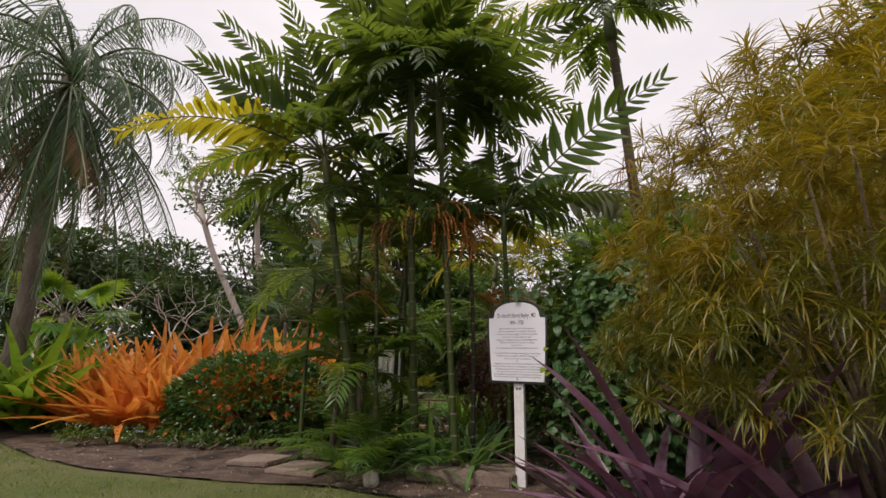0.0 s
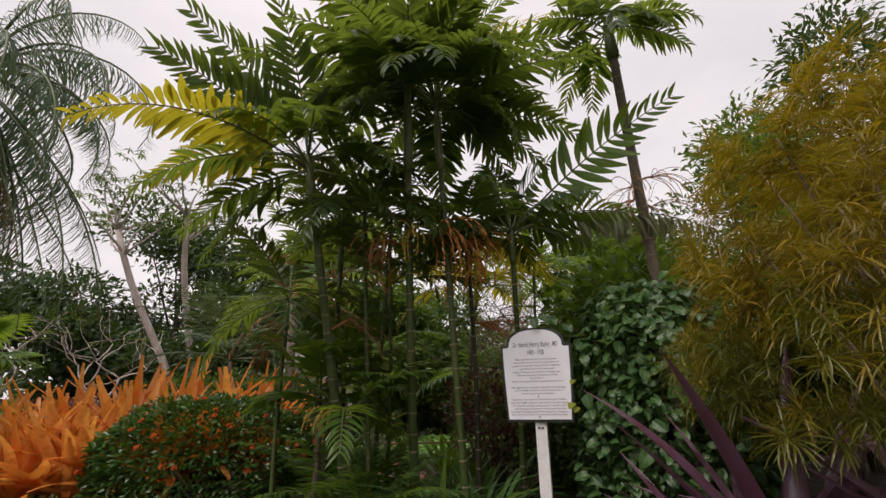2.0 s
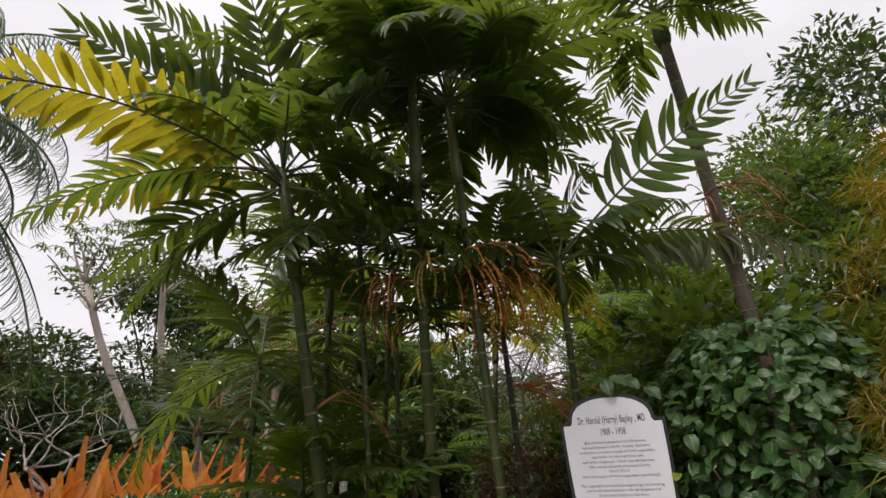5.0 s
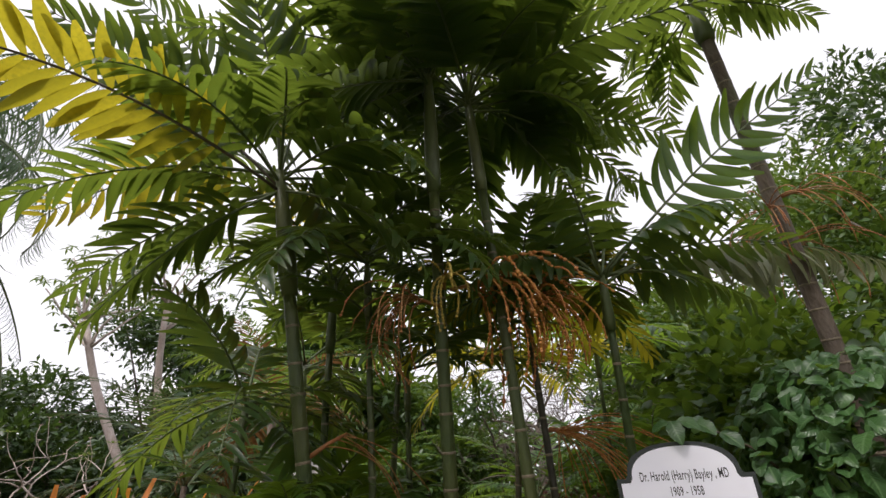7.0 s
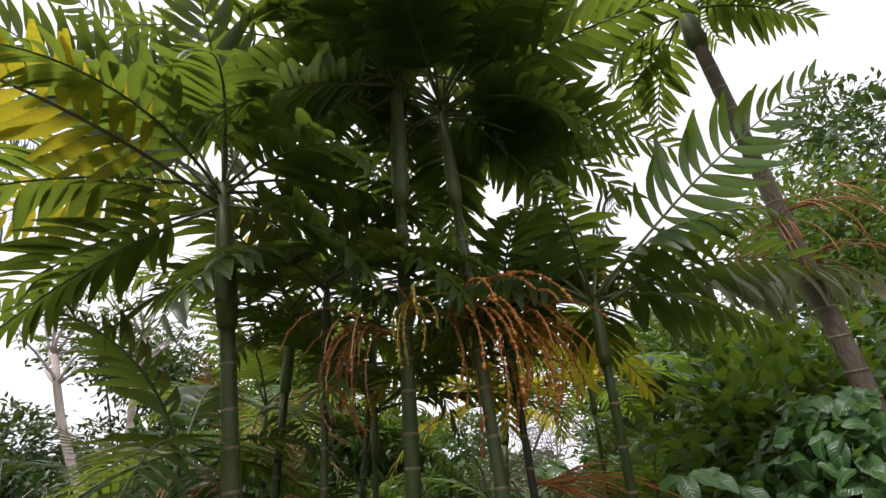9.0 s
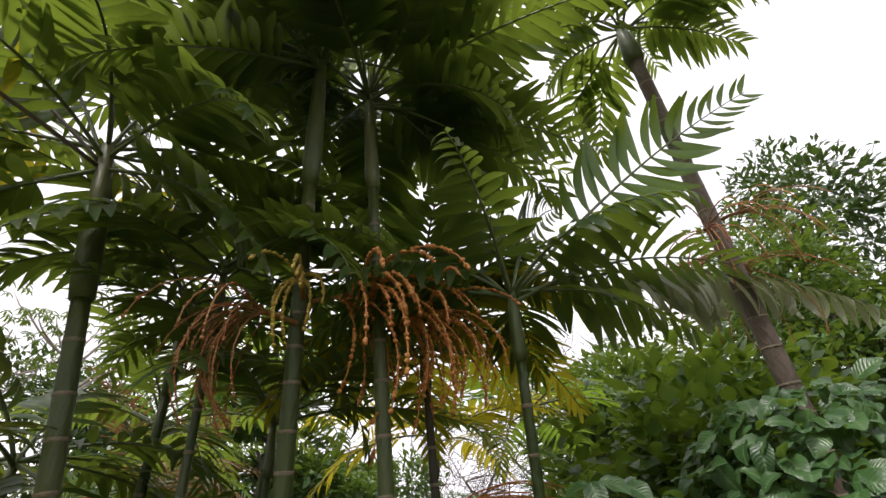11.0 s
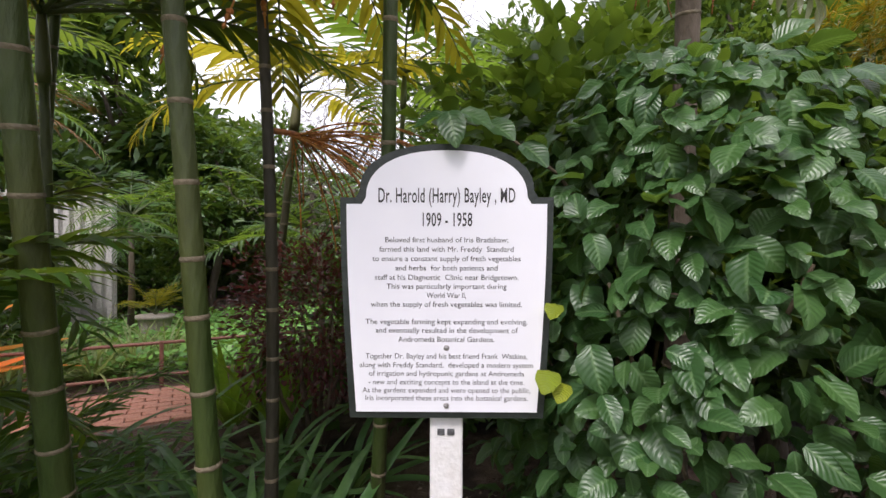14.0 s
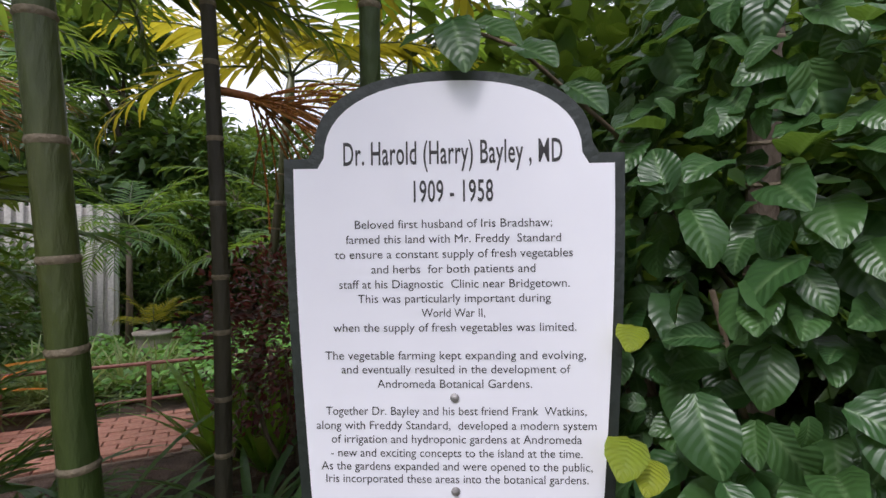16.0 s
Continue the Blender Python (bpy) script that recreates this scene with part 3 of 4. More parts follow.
cane_palm((-0.19, 5.61, 0), (-0.34, 5.10, 3.40), 0.046, 1.05, ring_fronds(13, 10, (-15, 70), (1.3, 1.8)) + [dict(az=150, el=66, len=2.2, sag=0.6, mat=M_PALM_YELLOW), dict(az=80, el=72, len=2.2, sag=0.6), dict(az=200, el=60, len=2.0, sag=0.7), dict(az=225, el=70, len=1.9, sag=0.6), dict(az=265, el=55, len=1.5, sag=1.2), dict(az=215, el=42, len=1.7, sag=0.8), dict(az=185, el=22, len=1.7, sag=0.8), dict(az=245, el=12, len=1.5, sag=0.9), dict(az=165, el=5, len=1.5, sag=0.9), dict(az=205, el=-25, len=1.3, sag=0.6)], "tall ringed green cane palm with dense dark fronds")
cane_palm((0.24, 5.30, 0), (0.0, 5.12, 3.45), 0.038, 0.85, ring_fronds(13, 35, (-15, 55), (1.2, 1.7), (0.9, 1.6), pairs=19) + ring_fronds(9, 10, (45, 85), (1.4, 2.0), (0.7, 1.3), pairs=20) + ring_fronds(7, 200, (5, 50), (1.1, 1.5), (0.8, 1.4), pairs=19) + [dict(az=-15, el=38, spin=-45, len=2.1, sag=0.6), dict(az=20, el=25, spin=-30, len=2.0, sag=0.6), dict(az=-40, el=15, len=1.7, sag=0.7), dict(az=-5, el=5, spin=-30, len=1.6, sag=0.6), dict(az=0, el=-15, len=1.4, sag=0.6), dict(az=5, el=60, len=2.1, sag=0.6, mat=M_PALM_YELLOW)], "slim dark cane palm carrying a dense dark crown")
cane_palm((0.43, 5.74, 0), (0.38, 5.61, 2.50), 0.028, 0.45, ring_fronds(7, 0, (20, 65), (0.9, 1.3), (1.0, 1.6), pairs=14, leaf=0.34) + [
    dict(az=-25, el=30, len=1.1, sag=1.5, mat=M_PALM_YELLOW, pairs=15), dict(az=40, el=20, len=1.2, sag=1.5, mat=M_PALM_YELLOW, pairs=17), dict(az=110, el=25, len=1.2, sag=1.4, mat=M_PALM_YELLOW, pairs=17), dict(az=75, el=15, len=1.4, sag=1.6, mat=M_PALM_YELLOW, pairs=18), dict(az=10, el=5, len=1.2, sag=1.2, mat=M_PALM_YELLOW, pairs=16), dict(az=150, el=5, len=1.1, sag=1.2, mat=M_PALM_YELLOW, pairs=15)], "thin dark cane palm stem with yellow drooping fronds", mat_low=M_STEM_DARK, singly=False)
cane_palm((0.84, 5.60, 0), (0.72, 5.10, 2.45), 0.032, 0.35, [
    dict(az=-18, el=46, spin=-75, len=2.25, sag=0.3, mat=M_PALM_FRESH, pairs=17, leaf=0.42, ratio=0.22, stalk=0.25),
    dict(az=6, el=24, len=2.5, sag=1.0, mat=M_PALM_PALE, pairs=26, leaf=0.40, ratio=0.2, droop=1.0, hang=0.9, lift=0.0, stalk=0.28, turn=-0.35, label="pale drooping frond with hanging leaflets"),
    dict(az=-12, el=30, spin=-40, len=1.3, sag=0.9, pairs=15, leaf=0.34), dict(az=35, el=66, spin=-60, len=1.5, sag=0.6, pairs=16, leaf=0.34), dict(az=20, el=45, len=1.2, sag=1.1, pairs=15, leaf=0.34, hang=0.4), dict(az=75, el=50, len=1.2, sag=1.0, pairs=15, leaf=0.34), dict(az=150, el=35, len=1.1, sag=1.3, pairs=15, leaf=0.34, hang=0.5),
    dict(az=190, el=25, len=1.0, sag=1.4, pairs=14, leaf=0.34, hang=0.6), dict(az=120, el=60, len=1.2, sag=1.1, pairs=15, leaf=0.34), dict(az=-50, el=40, len=1.0, sag=1.3, pairs=15, leaf=0.32, hang=0.6), dict(az=235, el=50, len=1.0, sag=1.3, pairs=15, leaf=0.32, hang=0.5), dict(az=-5, el=10, len=1.0, sag=0.9, pairs=14, leaf=0.32, hang=0.6), dict(az=170, el=10, len=1.0, sag=0.9, pairs=14, leaf=0.32, hang=0.6), dict(az=60, el=20, len=1.0, sag=1.0, pairs=14, leaf=0.32, hang=0.5), dict(az=95, el=75, len=1.4, sag=0.8, pairs=15),
], "thin cane palm behind the sign with one long rising frond")
cane_palm((-1.0, 6.40, 0), (-1.03, 6.12, 2.6), 0.034, 0.6, ring_fronds(9, 20, (-5, 65), (1.2, 1.6), (1.0, 1.5), pairs=17), "thin dark cane palm at the back of the clump", singly=False)
cane_palm((-0.62, 5.55, 0), (-0.75, 5.6, 2.7), 0.026, 0.5, ring_fronds(9, 50, (0, 70), (1.1, 1.5), (0.9, 1.4), pairs=16), "thin young cane palm within the clump", singly=False)
cane_palm((-0.55, 6.75, 0), (-0.45, 6.7, 2.9), 0.03, 0.5, ring_fronds(9, 70, (0, 70), (1.2, 1.6), (0.9, 1.4), pairs=16), "thin cane palm at the back of the clump", singly=False)
cane_palm((0.62, 7.9, 0), (0.95, 7.9, 2.5), 0.04, 0.4, ring_fronds(9, 0, (-10, 60), (1.2, 1.6), (1.0, 1.5), mat=M_PALM_YELLOW, pairs=18, leaf=0.5, ratio=0.13), "short cane palm with bright yellow fronds", "background palms", singly=False)

for x, y, h in ((-1.55, 6.0, 1.9), (-0.45, 6.35, 2.2), (-1.35, 7.3, 2.5), (1.75, 7.6, 2.7)):
    cane_palm((x, y, 0), (x + rnd(-.1, .1), y + rnd(-.1, .1), h), 0.026, 0.35, ring_fronds(9, rnd(0, 90), (-25 if x < -1.2 else 5, 65), (1.1, 1.6), (0.8, 1.4), pairs=16, leaf=0.38, ratio=0.17, mat=random.choice((M_PALM, M_PALM, M_FERN))), "thin cane palm with dark spreading fronds", singly=False, rings=False)

# the leaning palm with hanging fruit stalks
lean = cane_palm((2.62, 5.45, 0), (1.93, 4.78, 4.8), 0.065, 0.4, ring_fronds(12, 15, (-25, 70), (0.75, 1.1), (0.9, 1.5), pairs=15, leaf=0.38, ratio=0.18), "leaning brown-stemmed palm with dry hanging fruit stalks", "", M_STEM_BROWN, singly=False)


def fruit_bunch(parent, origin, az, strands, length, mat, berries=True, label="", r=0.009, el=0.2, spread=0.9, stalk=None, droop=1.0):
    """A stalk that splits into hanging strands set with small berries."""
    o = Vector(origin)
    d0 = sprout(az, el)
    mid = o + d0 * length * 0.35
    bunch = part("fruit_stalk", Geo().add(*tube([o, o + d0 * length * 0.18 + Vector((0, 0, 0.01)), mid], [0.014, 0.012, 0.008], 6)), stalk or M_STALK, parent, label)
    bv, bf, _ = ball(1.0, 5, 3)
    for _ in range(strands):
        a, e = az + rnd(-spread, spread) * 1.4, rnd(-0.7, 0.6)
        p = o.lerp(mid, rnd(0.4, 1.0))
        pts, L = [p], length * rnd(0.55, 1.0)
        for i in range(7):
            p = p + sprout(a, e - droop * (i / 6) * 1.5) * L / 7
            pts.append(p)
        g = Geo().add(*tube(pts, [0.0035] * 8, 4))
        if berries:
            for i in range(1, 8):
                for _k in range(4):
                    c = pts[i - 1].lerp(pts[i], random.random())
                    rr = r * rnd(0.7, 1.15)
                    g.add([(c.x + rr * x + rnd(-.3, .3) * r, c.y + rr * y + rnd(-.3, .3) * r, c.z + rr * z) for x, y, z in bv], bf)
        part("strand", g, mat, bunch)
    return bunch


random.seed(5)
palms = [ob for ob in bpy.data.objects if ob.name.startswith("cane_palm") and ob.parent is None]


def on(palm, world):
    return tuple(Vector(world) - Vector(palm.matrix_basis.translation))


fruit_bunch(palms[1], on(palms[1], (-0.26, 5.14, 2.72)), radians(-10), 34, 0.85, M_BERRY, label="orange-brown fruiting stalk hanging below the crown", el=0.1, spread=1.0, r=0.011)
fruit_bunch(palms[1], on(palms[1], (-0.30, 5.12, 2.72)), radians(-95), 10, 0.45, M_BERRY_GOLD, label="golden fruiting stalk")
fruit_bunch(palms[1], on(palms[1], (-0.31, 5.18, 2.62)), radians(190), 22, 0.7, M_STALK, True, "old brown fruiting stalk", 0.007, droop=1.2)
fruit_bunch(palms[2], on(palms[2], (0.09, 5.15, 2.62)), radians(-20), 22, 0.6, M_BERRY, label="orange-brown fruiting stalk")
fruit_bunch(palms[0], on(palms[0], (-1.06, 5.33, 1.80)), radians(20), 6, 0.75, M_STALK, False, "bare orange flower stalk", el=0.55, spread=0.25, droop=0.5)
fruit_bunch(palms[0], on(palms[0], (-0.95, 5.42, 1.08)), radians(215), 18, 0.35, M_BERRY_GOLD, label="small golden fruiting stalk", r=0.008)
fruit_bunch(palms[3], on(palms[3], (0.4, 5.64, 1.95)), radians(25), 34, 0.75, M_BERRY, label="rusty fruiting stalk", r=0.006, el=0.0, droop=0.5)
for a in (0, 90, 180, 270):
    fruit_bunch(lean, (2.17 - 2.62, 5.0 - 5.45, 3.15 + a * 0.001), radians(a + 20), 12, 0.6, M_STALK, a % 180 == 0, "dry brown fruit stalk", 0.006, el=-0.2, droop=0.9)

# ---- rosettes of strap leaves ----


def strap_plant(name, place, n, length, width, mat, label, category, group="", el=(25, 80), droop=(0.5, 1.2), peak=0.35, fold=0.5, core=0.05, tip=0.05, part_name="leaf", az=None):
    ob = thing(name, place, label, category, group)
    key = (mat.name, round(width / length, 3), droop)
    if key not in LEAFLETS:
        LEAFLETS[key] = [Geo().add(*blade(1.0, width / length * w, d, fold, 8, peak, tip, 0.6, c)).mesh("leaf", mat) for w, d, c in ((1, droop[0], 0.05), (1.1, sum(droop) / 2, -0.06), (0.9, droop[1], 0.08))]
    for i in range(n):
        a = i * 2.39996 + rnd(-0.25, 0.25) if az is None else rnd(*az)
        e = radians(el[1] - (el[1] - el[0]) * (i + 0.5) / n + rnd(-7, 7))
        m = aim(Vector((math.cos(a) * core, math.sin(a) * core, 0.02 + 0.05 * random.random())), sprout(a, e), roll=rnd(-0.3, 0.3), scale=length * rnd(0.75, 1.1))
        put(part_name, random.choice(LEAFLETS[key]), ob, m)
    return ob


random.seed(21)
for x, y, s in ((-5.75, 8.75, 1.1), (-5.1, 8.45, 1.15), (-4.55, 8.8, 1.25), (-5.3, 9.2, 1.3), (-4.6, 9.4, 1.4), (-4.0, 9.2, 1.45), (-3.5, 9.0, 1.35), (-5.95, 9.4, 1.15), (-4.4, 8.2, 1.0), (-3.2, 9.5, 1.45), (-2.8, 9.2, 1.3), (-4.9, 9.9, 1.4), (-6.3, 8.95, 1.1), (-6.0, 8.3, 1.0), (-5.2, 7.95, 1.0), (-4.7, 8.1, 1.05), (-4.0, 8.45, 1.15)):
    strap_plant("bromeliad", (x + 0.45, y - 0.3, 0.01), 36, 1.28 * s, 0.15 * s, M_ORANGE, "orange bromeliad rosette with stiff upright strap leaves", "bromeliad", "orange bromeliad clump", (20, 84), (0.1, 0.8), 0.3, 0.5, 0.06, 0.22)
for x, y in ((-6.35, 8.55), (-6.9, 8.3), (-7.5, 8.6), (-6.7, 9.3), (-7.2, 9.2), (-6.2, 7.75), (-6.85, 7.5)):
    strap_plant("green_lily", (x, y, 0.01), 38, 1.85, 0.16, M_STRAP, "bright green clump of broad arching strap leaves", "lily", "green lilies", (35, 86), (0.5, 1.4), 0.4, 0.35, 0.08)
for x, y, n, s in ((1.48, 3.05, 34, 1.05), (1.3, 3.2, 16, 0.72), (1.95, 2.35, 26, 1.1)):
    strap_plant("purple_lily", (x, y, 0.01), n, 1.42 * s, 0.105 * s, M_PURPLE, "dark purple lily with long arching strap leaves", "lily", "purple lilies", (14, 72), (0.25, 1.0), 0.4, 0.55, 0.06, 0.06)
strap_plant("purple_lily", (1.3, 2.95, 0.01), 9, 1.0, 0.085, M_PURPLE, "purple lily with leaves arching over the stone", "lily", "purple lilies", (18, 48), (0.4, 1.1), 0.4, 0.5, 0.05, az=(2.3, 3.5))
strap_plant("green_lily", (2.0, 2.25, 0.01), 5, 0.95, 0.07, M_STRAP, "bright green strap leaves beside the purple lily", "lily", "", (20, 50), (0.4, 1.0), 0.4, 0.4, 0.05, az=(2.2, 3.6))
for x, y, n in ((0.35, 5.35, 18), (0.05, 5.75, 18), (0.55, 6.1, 20), (0.2, 6.4, 18), (-0.25, 6.1, 16), (0.95, 6.3, 16), (0.5, 5.45, 14), (0.25, 5.95, 18), (-0.1, 6.7, 18), (0.6, 6.7, 18), (-0.5, 6.6, 16), (0.0, 5.3, 14)):
    strap_plant("dark_lily", (x, y, 0.02), n, rnd(0.65, 0.95), 0.055, M_LILY, "dark green narrow-leaved lily at the foot of the palms", "lily", "lilies under the palms", (10, 75), (0.6, 1.5), 0.4, 0.35, 0.04)
for x, y in ((0.75, 7.5), (0.45, 7.8), (1.05, 7.9)):
    strap_plant("pale_lily", (x, y, 0.02), 22, 0.85, 0.06, M_STRAP, "pale green upright strap-leaved lily by the rail", "lily", "pale lilies", (40, 85), (0.2, 0.8), 0.4, 0.35, 0.05)

# ---- young palms and ferns under the clump ----


def young_palm(place, n, length, label, mat=None, group="young palms", el=(20, 75), leaf=0.24, sag=(0.6, 1.2), pairs=15, ratio=0.12, singly=False, stem=0.0, name="young_palm", hang=0.0):
    ob = thing(name, place, label, "palm", group)
    if stem:
        part("stem", Geo().add(*tube([(0, 0, 0), (0.02, 0, stem * 0.5), (0, 0.02, stem)], [0.012 + 0.022 * stem, 0.01 + 0.018 * stem, 0.01 + 0.014 * stem], 9)), M_STEM_BROWN, ob)
    for i in range(n):
        frond(ob, (rnd(-0.03, 0.03), rnd(-0.03, 0.03), stem + 0.02), i * 2.39996 + rnd(-0.3, 0.3), radians(rnd(*el)), length * rnd(0.75, 1.1), rnd(*sag), mat or M_FERN, pairs=pairs, leaf=leaf, ratio=ratio, singly=singly, stalk=0.22, thick=0.006 if not stem else 0.012, hang=hang)
    return ob


random.seed(31)
for x, y, s in ((-0.75, 5.35, 1.1), (-0.5, 5.15, 0.9), (-0.65, 5.75, 1.0), (-0.9, 6.1, 1.2), (-0.75, 6.25, 1.2), (-1.3, 7.1, 1.2), (-0.95, 6.6, 1.2), (-0.85, 4.95, 0.6)):
    young_palm((x, y, 0.02), 9, 1.05 * s, "young feather-leaved palm growing under the cane palms", leaf=0.26 * s)
for x, y, h in ((-0.85, 5.5, 1.0), (-1.1, 6.2, 1.4), (-1.15, 5.8, 1.2), (-0.95, 6.6, 1.3)):
    young_palm((x, y, 0.02), 7, 1.15, "waist-high sucker palm with spreading fronds", M_PALM_FRESH, "sucker palms", (0, 60), 0.36, stem=h, pairs=17, ratio=0.17)
# palms further back
young_palm((-3.1, 10.0, 0), 13, 2.1, "small dark green palm with arching fronds", M_QUEEN, "background palms", (0, 75), 0.5, (0.9, 1.5), 24, 0.07, stem=1.9)
young_palm((-1.95, 9.3, 0), 10, 1.4, "pale-trunked palm with dry brownish fronds", M_DRY, "background palms", (-30, 60), 0.45, (0.7, 1.2), 20, 0.07, stem=2.7)
young_palm((1.5, 9.2, 0), 12, 1.7, "small green palm with fine fronds", M_FERN, "background palms", (0, 75), 0.42, (0.8, 1.4), 22, 0.08, stem=1.5)
young_palm((2.3, 8.6, 0), 11, 1.5, "small green palm with fine fronds", M_FERN, "background palms", (0, 75), 0.42, (0.8, 1.4), 20, 0.08, stem=1.9)
young_palm((-2.4, 12.0, 0), 12, 2.2, "tall slender palm with arching green fronds", M_FERN, "background palms", (0, 75), 0.5, (0.8, 1.4), 20, 0.08, stem=3.4)
young_palm((3.6, 9.4, 0), 12, 2.0, "tall slender palm with arching green fronds", M_PALM, "background palms", (0, 75), 0.5, (0.8, 1.4), 20, 0.08, stem=3.0)

# ---- the feather palm by the lawn ----
random.seed(41)
queen = thing("feather_palm", (-6.78, 7.95, 0), "tall grey feather palm with long drooping fine fronds", "palm")
part("trunk", Geo().add(*tube([(0.06 * math.sin(i * 0.5), 0, 6.1 * i / 10) for i in range(11)], [0.15 - 0.004 * i for i in range(11)], 14)), M_BARK, queen)
for i in range(28):
    el = 80 - 85 * ((i + 0.5) / 28)
    frond(queen, (0.05, -0.05, 6.1), i * 2.39996, radians(el + rnd(-6, 6)), rnd(3.0, 3.9), rnd(2.4, 3.3), M_QUEEN, pairs=50, leaf=0.74, ratio=0.034, singly=False, stalk=0.2, droop=1.3, hang=0.8, thick=0.03, lift=0.1)
for i in range(20):
    frond(queen, (0.05, -0.05, 5.95), i * 2.39996, radians(rnd(-62, -25)), rnd(3.2, 4.4), rnd(0.5, 0.9), M_QUEEN, pairs=50, leaf=0.7, ratio=0.042, singly=False, stalk=0.12, droop=1.2, hang=1.3, thick=0.03, lift=0.0)
for i in range(16):
    frond(queen, (0, 0, 5.4), 3.3 + rnd(-1.5, 1.5) if i % 3 else rnd(0, 6.28), radians(rnd(-72, -30)), rnd(2.8, 3.8), 0.5, M_DRY, pairs=40, leaf=0.5, ratio=0.03, singly=False, stalk=0.2, droop=1.2, hang=0.9, thick=0.025, name="dry_frond", label="dead brown hanging frond")
fan = thing("fan_palm", (-7.75, 10.2, 0), "small fan palm with round pleated leaves", "palm")
part("trunk", Geo().add(*tube([(0, 0, 0), (0.05, 0, 1.0), (0, 0, 2.0)], [0.12, 0.1, 0.09], 10)), M_STEM_BROWN, fan)
for i in range(11):
    a, e = i * 2.4, rnd(-0.4, 0.9)
    d = sprout(a, e)
    o = Vector((0, 0, 1.95))
    c = o + d * 0.8
    st = part("leaf_stalk", Geo().add(*tube([o, o + d * 0.4 + Vector((0, 0, 0.05)), c], 0.012, 5)), M_RACHIS, fan)
    g = Geo()
    side = d.cross(Vector((0, 0, 1))).normalized()
    for k in range(22):
        q = radians(-130 + 260 * k / 21)
        g.add(*blade(0.62, 0.085, 0.5, 0.5, 3, 0.5, 0.1, 0.3), m=aim(c, d * math.cos(q) + side * math.sin(q), side.cross(d)))
    part("fan_leaf", g, M_STRAP, st)

# ---- leafy shrubs and trees ----


def leaf_cloud(geo, centre, radii, count, leaf, width, shell=0.55, droop=0.5, n=2, up=0.3, lump=0.35, zmin=0.05, peak=0.4, keep=None):
    """Adds leaves through a lumpy rounded volume, denser towards its outside."""
    c = Vector(centre)
    done = 0
    tries = 0
    while done < count and tries < count * 4:
        tries += 1
        d = sprout(rnd(0, 6.28318), math.asin(rnd(-1, 1)))
        q = 1 + lump * noise.noise(d * 2.3 + c) + 0.5 * lump * noise.noise(d * 6.0 + c)
        s = (shell + (1 - shell) * random.random() ** 0.6) * q
        p = c + Vector((d.x * radii[0], d.y * radii[1], d.z * radii[2])) * s
        if p.z < zmin or (keep and not keep(p)):
            continue
        out = (Vector((d.x, d.y, d.z * 0.6 + up)) + Vector((rnd(-.8, .8), rnd(-.8, .8), rnd(-.8, .6)))).normalized()
        geo.add(*blade(leaf * rnd(0.7, 1.25), width * rnd(0.8, 1.2), droop * rnd(0.3, 1.8), 0.25, n, peak, 0.15, 0.25), m=aim(p, out, roll=rnd(-1, 1)))
        done += 1


def limb(start, direction, length, r, bend=0.3, n=6, end=0.4):
    p, d, pts = Vector(start), Vector(direction).normalized(), []
    for i in range(n + 1):
        pts.append(p)
        p = p + d * length / n
        d = (d + Vector((rnd(-bend, bend), rnd(-bend, bend), rnd(-bend * 0.6, bend)))).normalized()
    return pts, [r * (1 - (1 - end) * i / n) for i in range(n + 1)]


def tree(place, height, spread, mat, label, leaves=2600, leaf=0.22, trunk=0.16, group="garden trees", clumps=9, low=0.45, bark=None, width=None, name="tree"):
    """Trunk, limbs and a crown of many leaf clumps with gaps between."""
    ob = thing(name, place, label, "tree", group)
    pts, rad = limb((0, 0, 0), (rnd(-.1, .1), rnd(-.1, .1), 1), height * 0.6, trunk, 0.1, 8, 0.5)
    part("trunk", Geo().add(*tube(pts, rad, 9)), bark or M_BARK, ob)
    crown = Geo()
    for i in range(clumps):
        a = i * 2.39996
        rr = spread * math.sqrt((i + 0.5) / clumps) * 0.75
        c = Vector((math.cos(a) * rr, math.sin(a) * rr, height * (low + (1 - low) * rnd(0.15, 0.85)) - 0.12 * rr))
        s = Vector(pts[-1 - (i % 4)])
        bp = [s, s.lerp(c, 0.5) + Vector((rnd(-.2, .2), rnd(-.2, .2), rnd(0, .3))), c]
        part("limb", Geo().add(*tube(bp, [trunk * 0.4, trunk * 0.28, trunk * 0.12], 6)), bark or M_BARK, ob)
        q = spread * rnd(0.38, 0.55)
        leaf_cloud(crown, c, (q, q, q * rnd(0.6, 0.85)), leaves // clumps, leaf, width or leaf * 0.42, 0.35, 0.5, 2, 0.3, 0.5)
    part("crown", crown, mat, ob, kind="stuff")
    return ob


def shrub(name, place, radii, mat, label, count, leaf, width, category="shrub", group="", stems=7, shell=0.5, lump=0.35, keep=None, zc=None, n=2):
    ob = thing(name, place, label, category, group)
    zc = radii[2] * 0.75 if zc is None else zc
    for i in range(stems):
        a = i * 2.4
        d = Vector((math.cos(a) * radii[0] * 0.6, math.sin(a) * radii[1] * 0.6, zc * rnd(0.8, 1.2)))
        part("branch", Geo().add(*tube([Vector((math.cos(a), math.sin(a), 0)) * 0.05, d * 0.5 + Vector((rnd(-.1, .1), rnd(-.1, .1), 0)), d], [0.02, 0.014, 0.008], 6)), M_TWIG, ob)
    g = Geo()
    leaf_cloud(g, (0, 0, zc), radii, count, leaf, width, shell, 0.5, n, 0.3, lump, keep=keep)
    part("foliage", g, mat, ob, kind="stuff")
    return ob


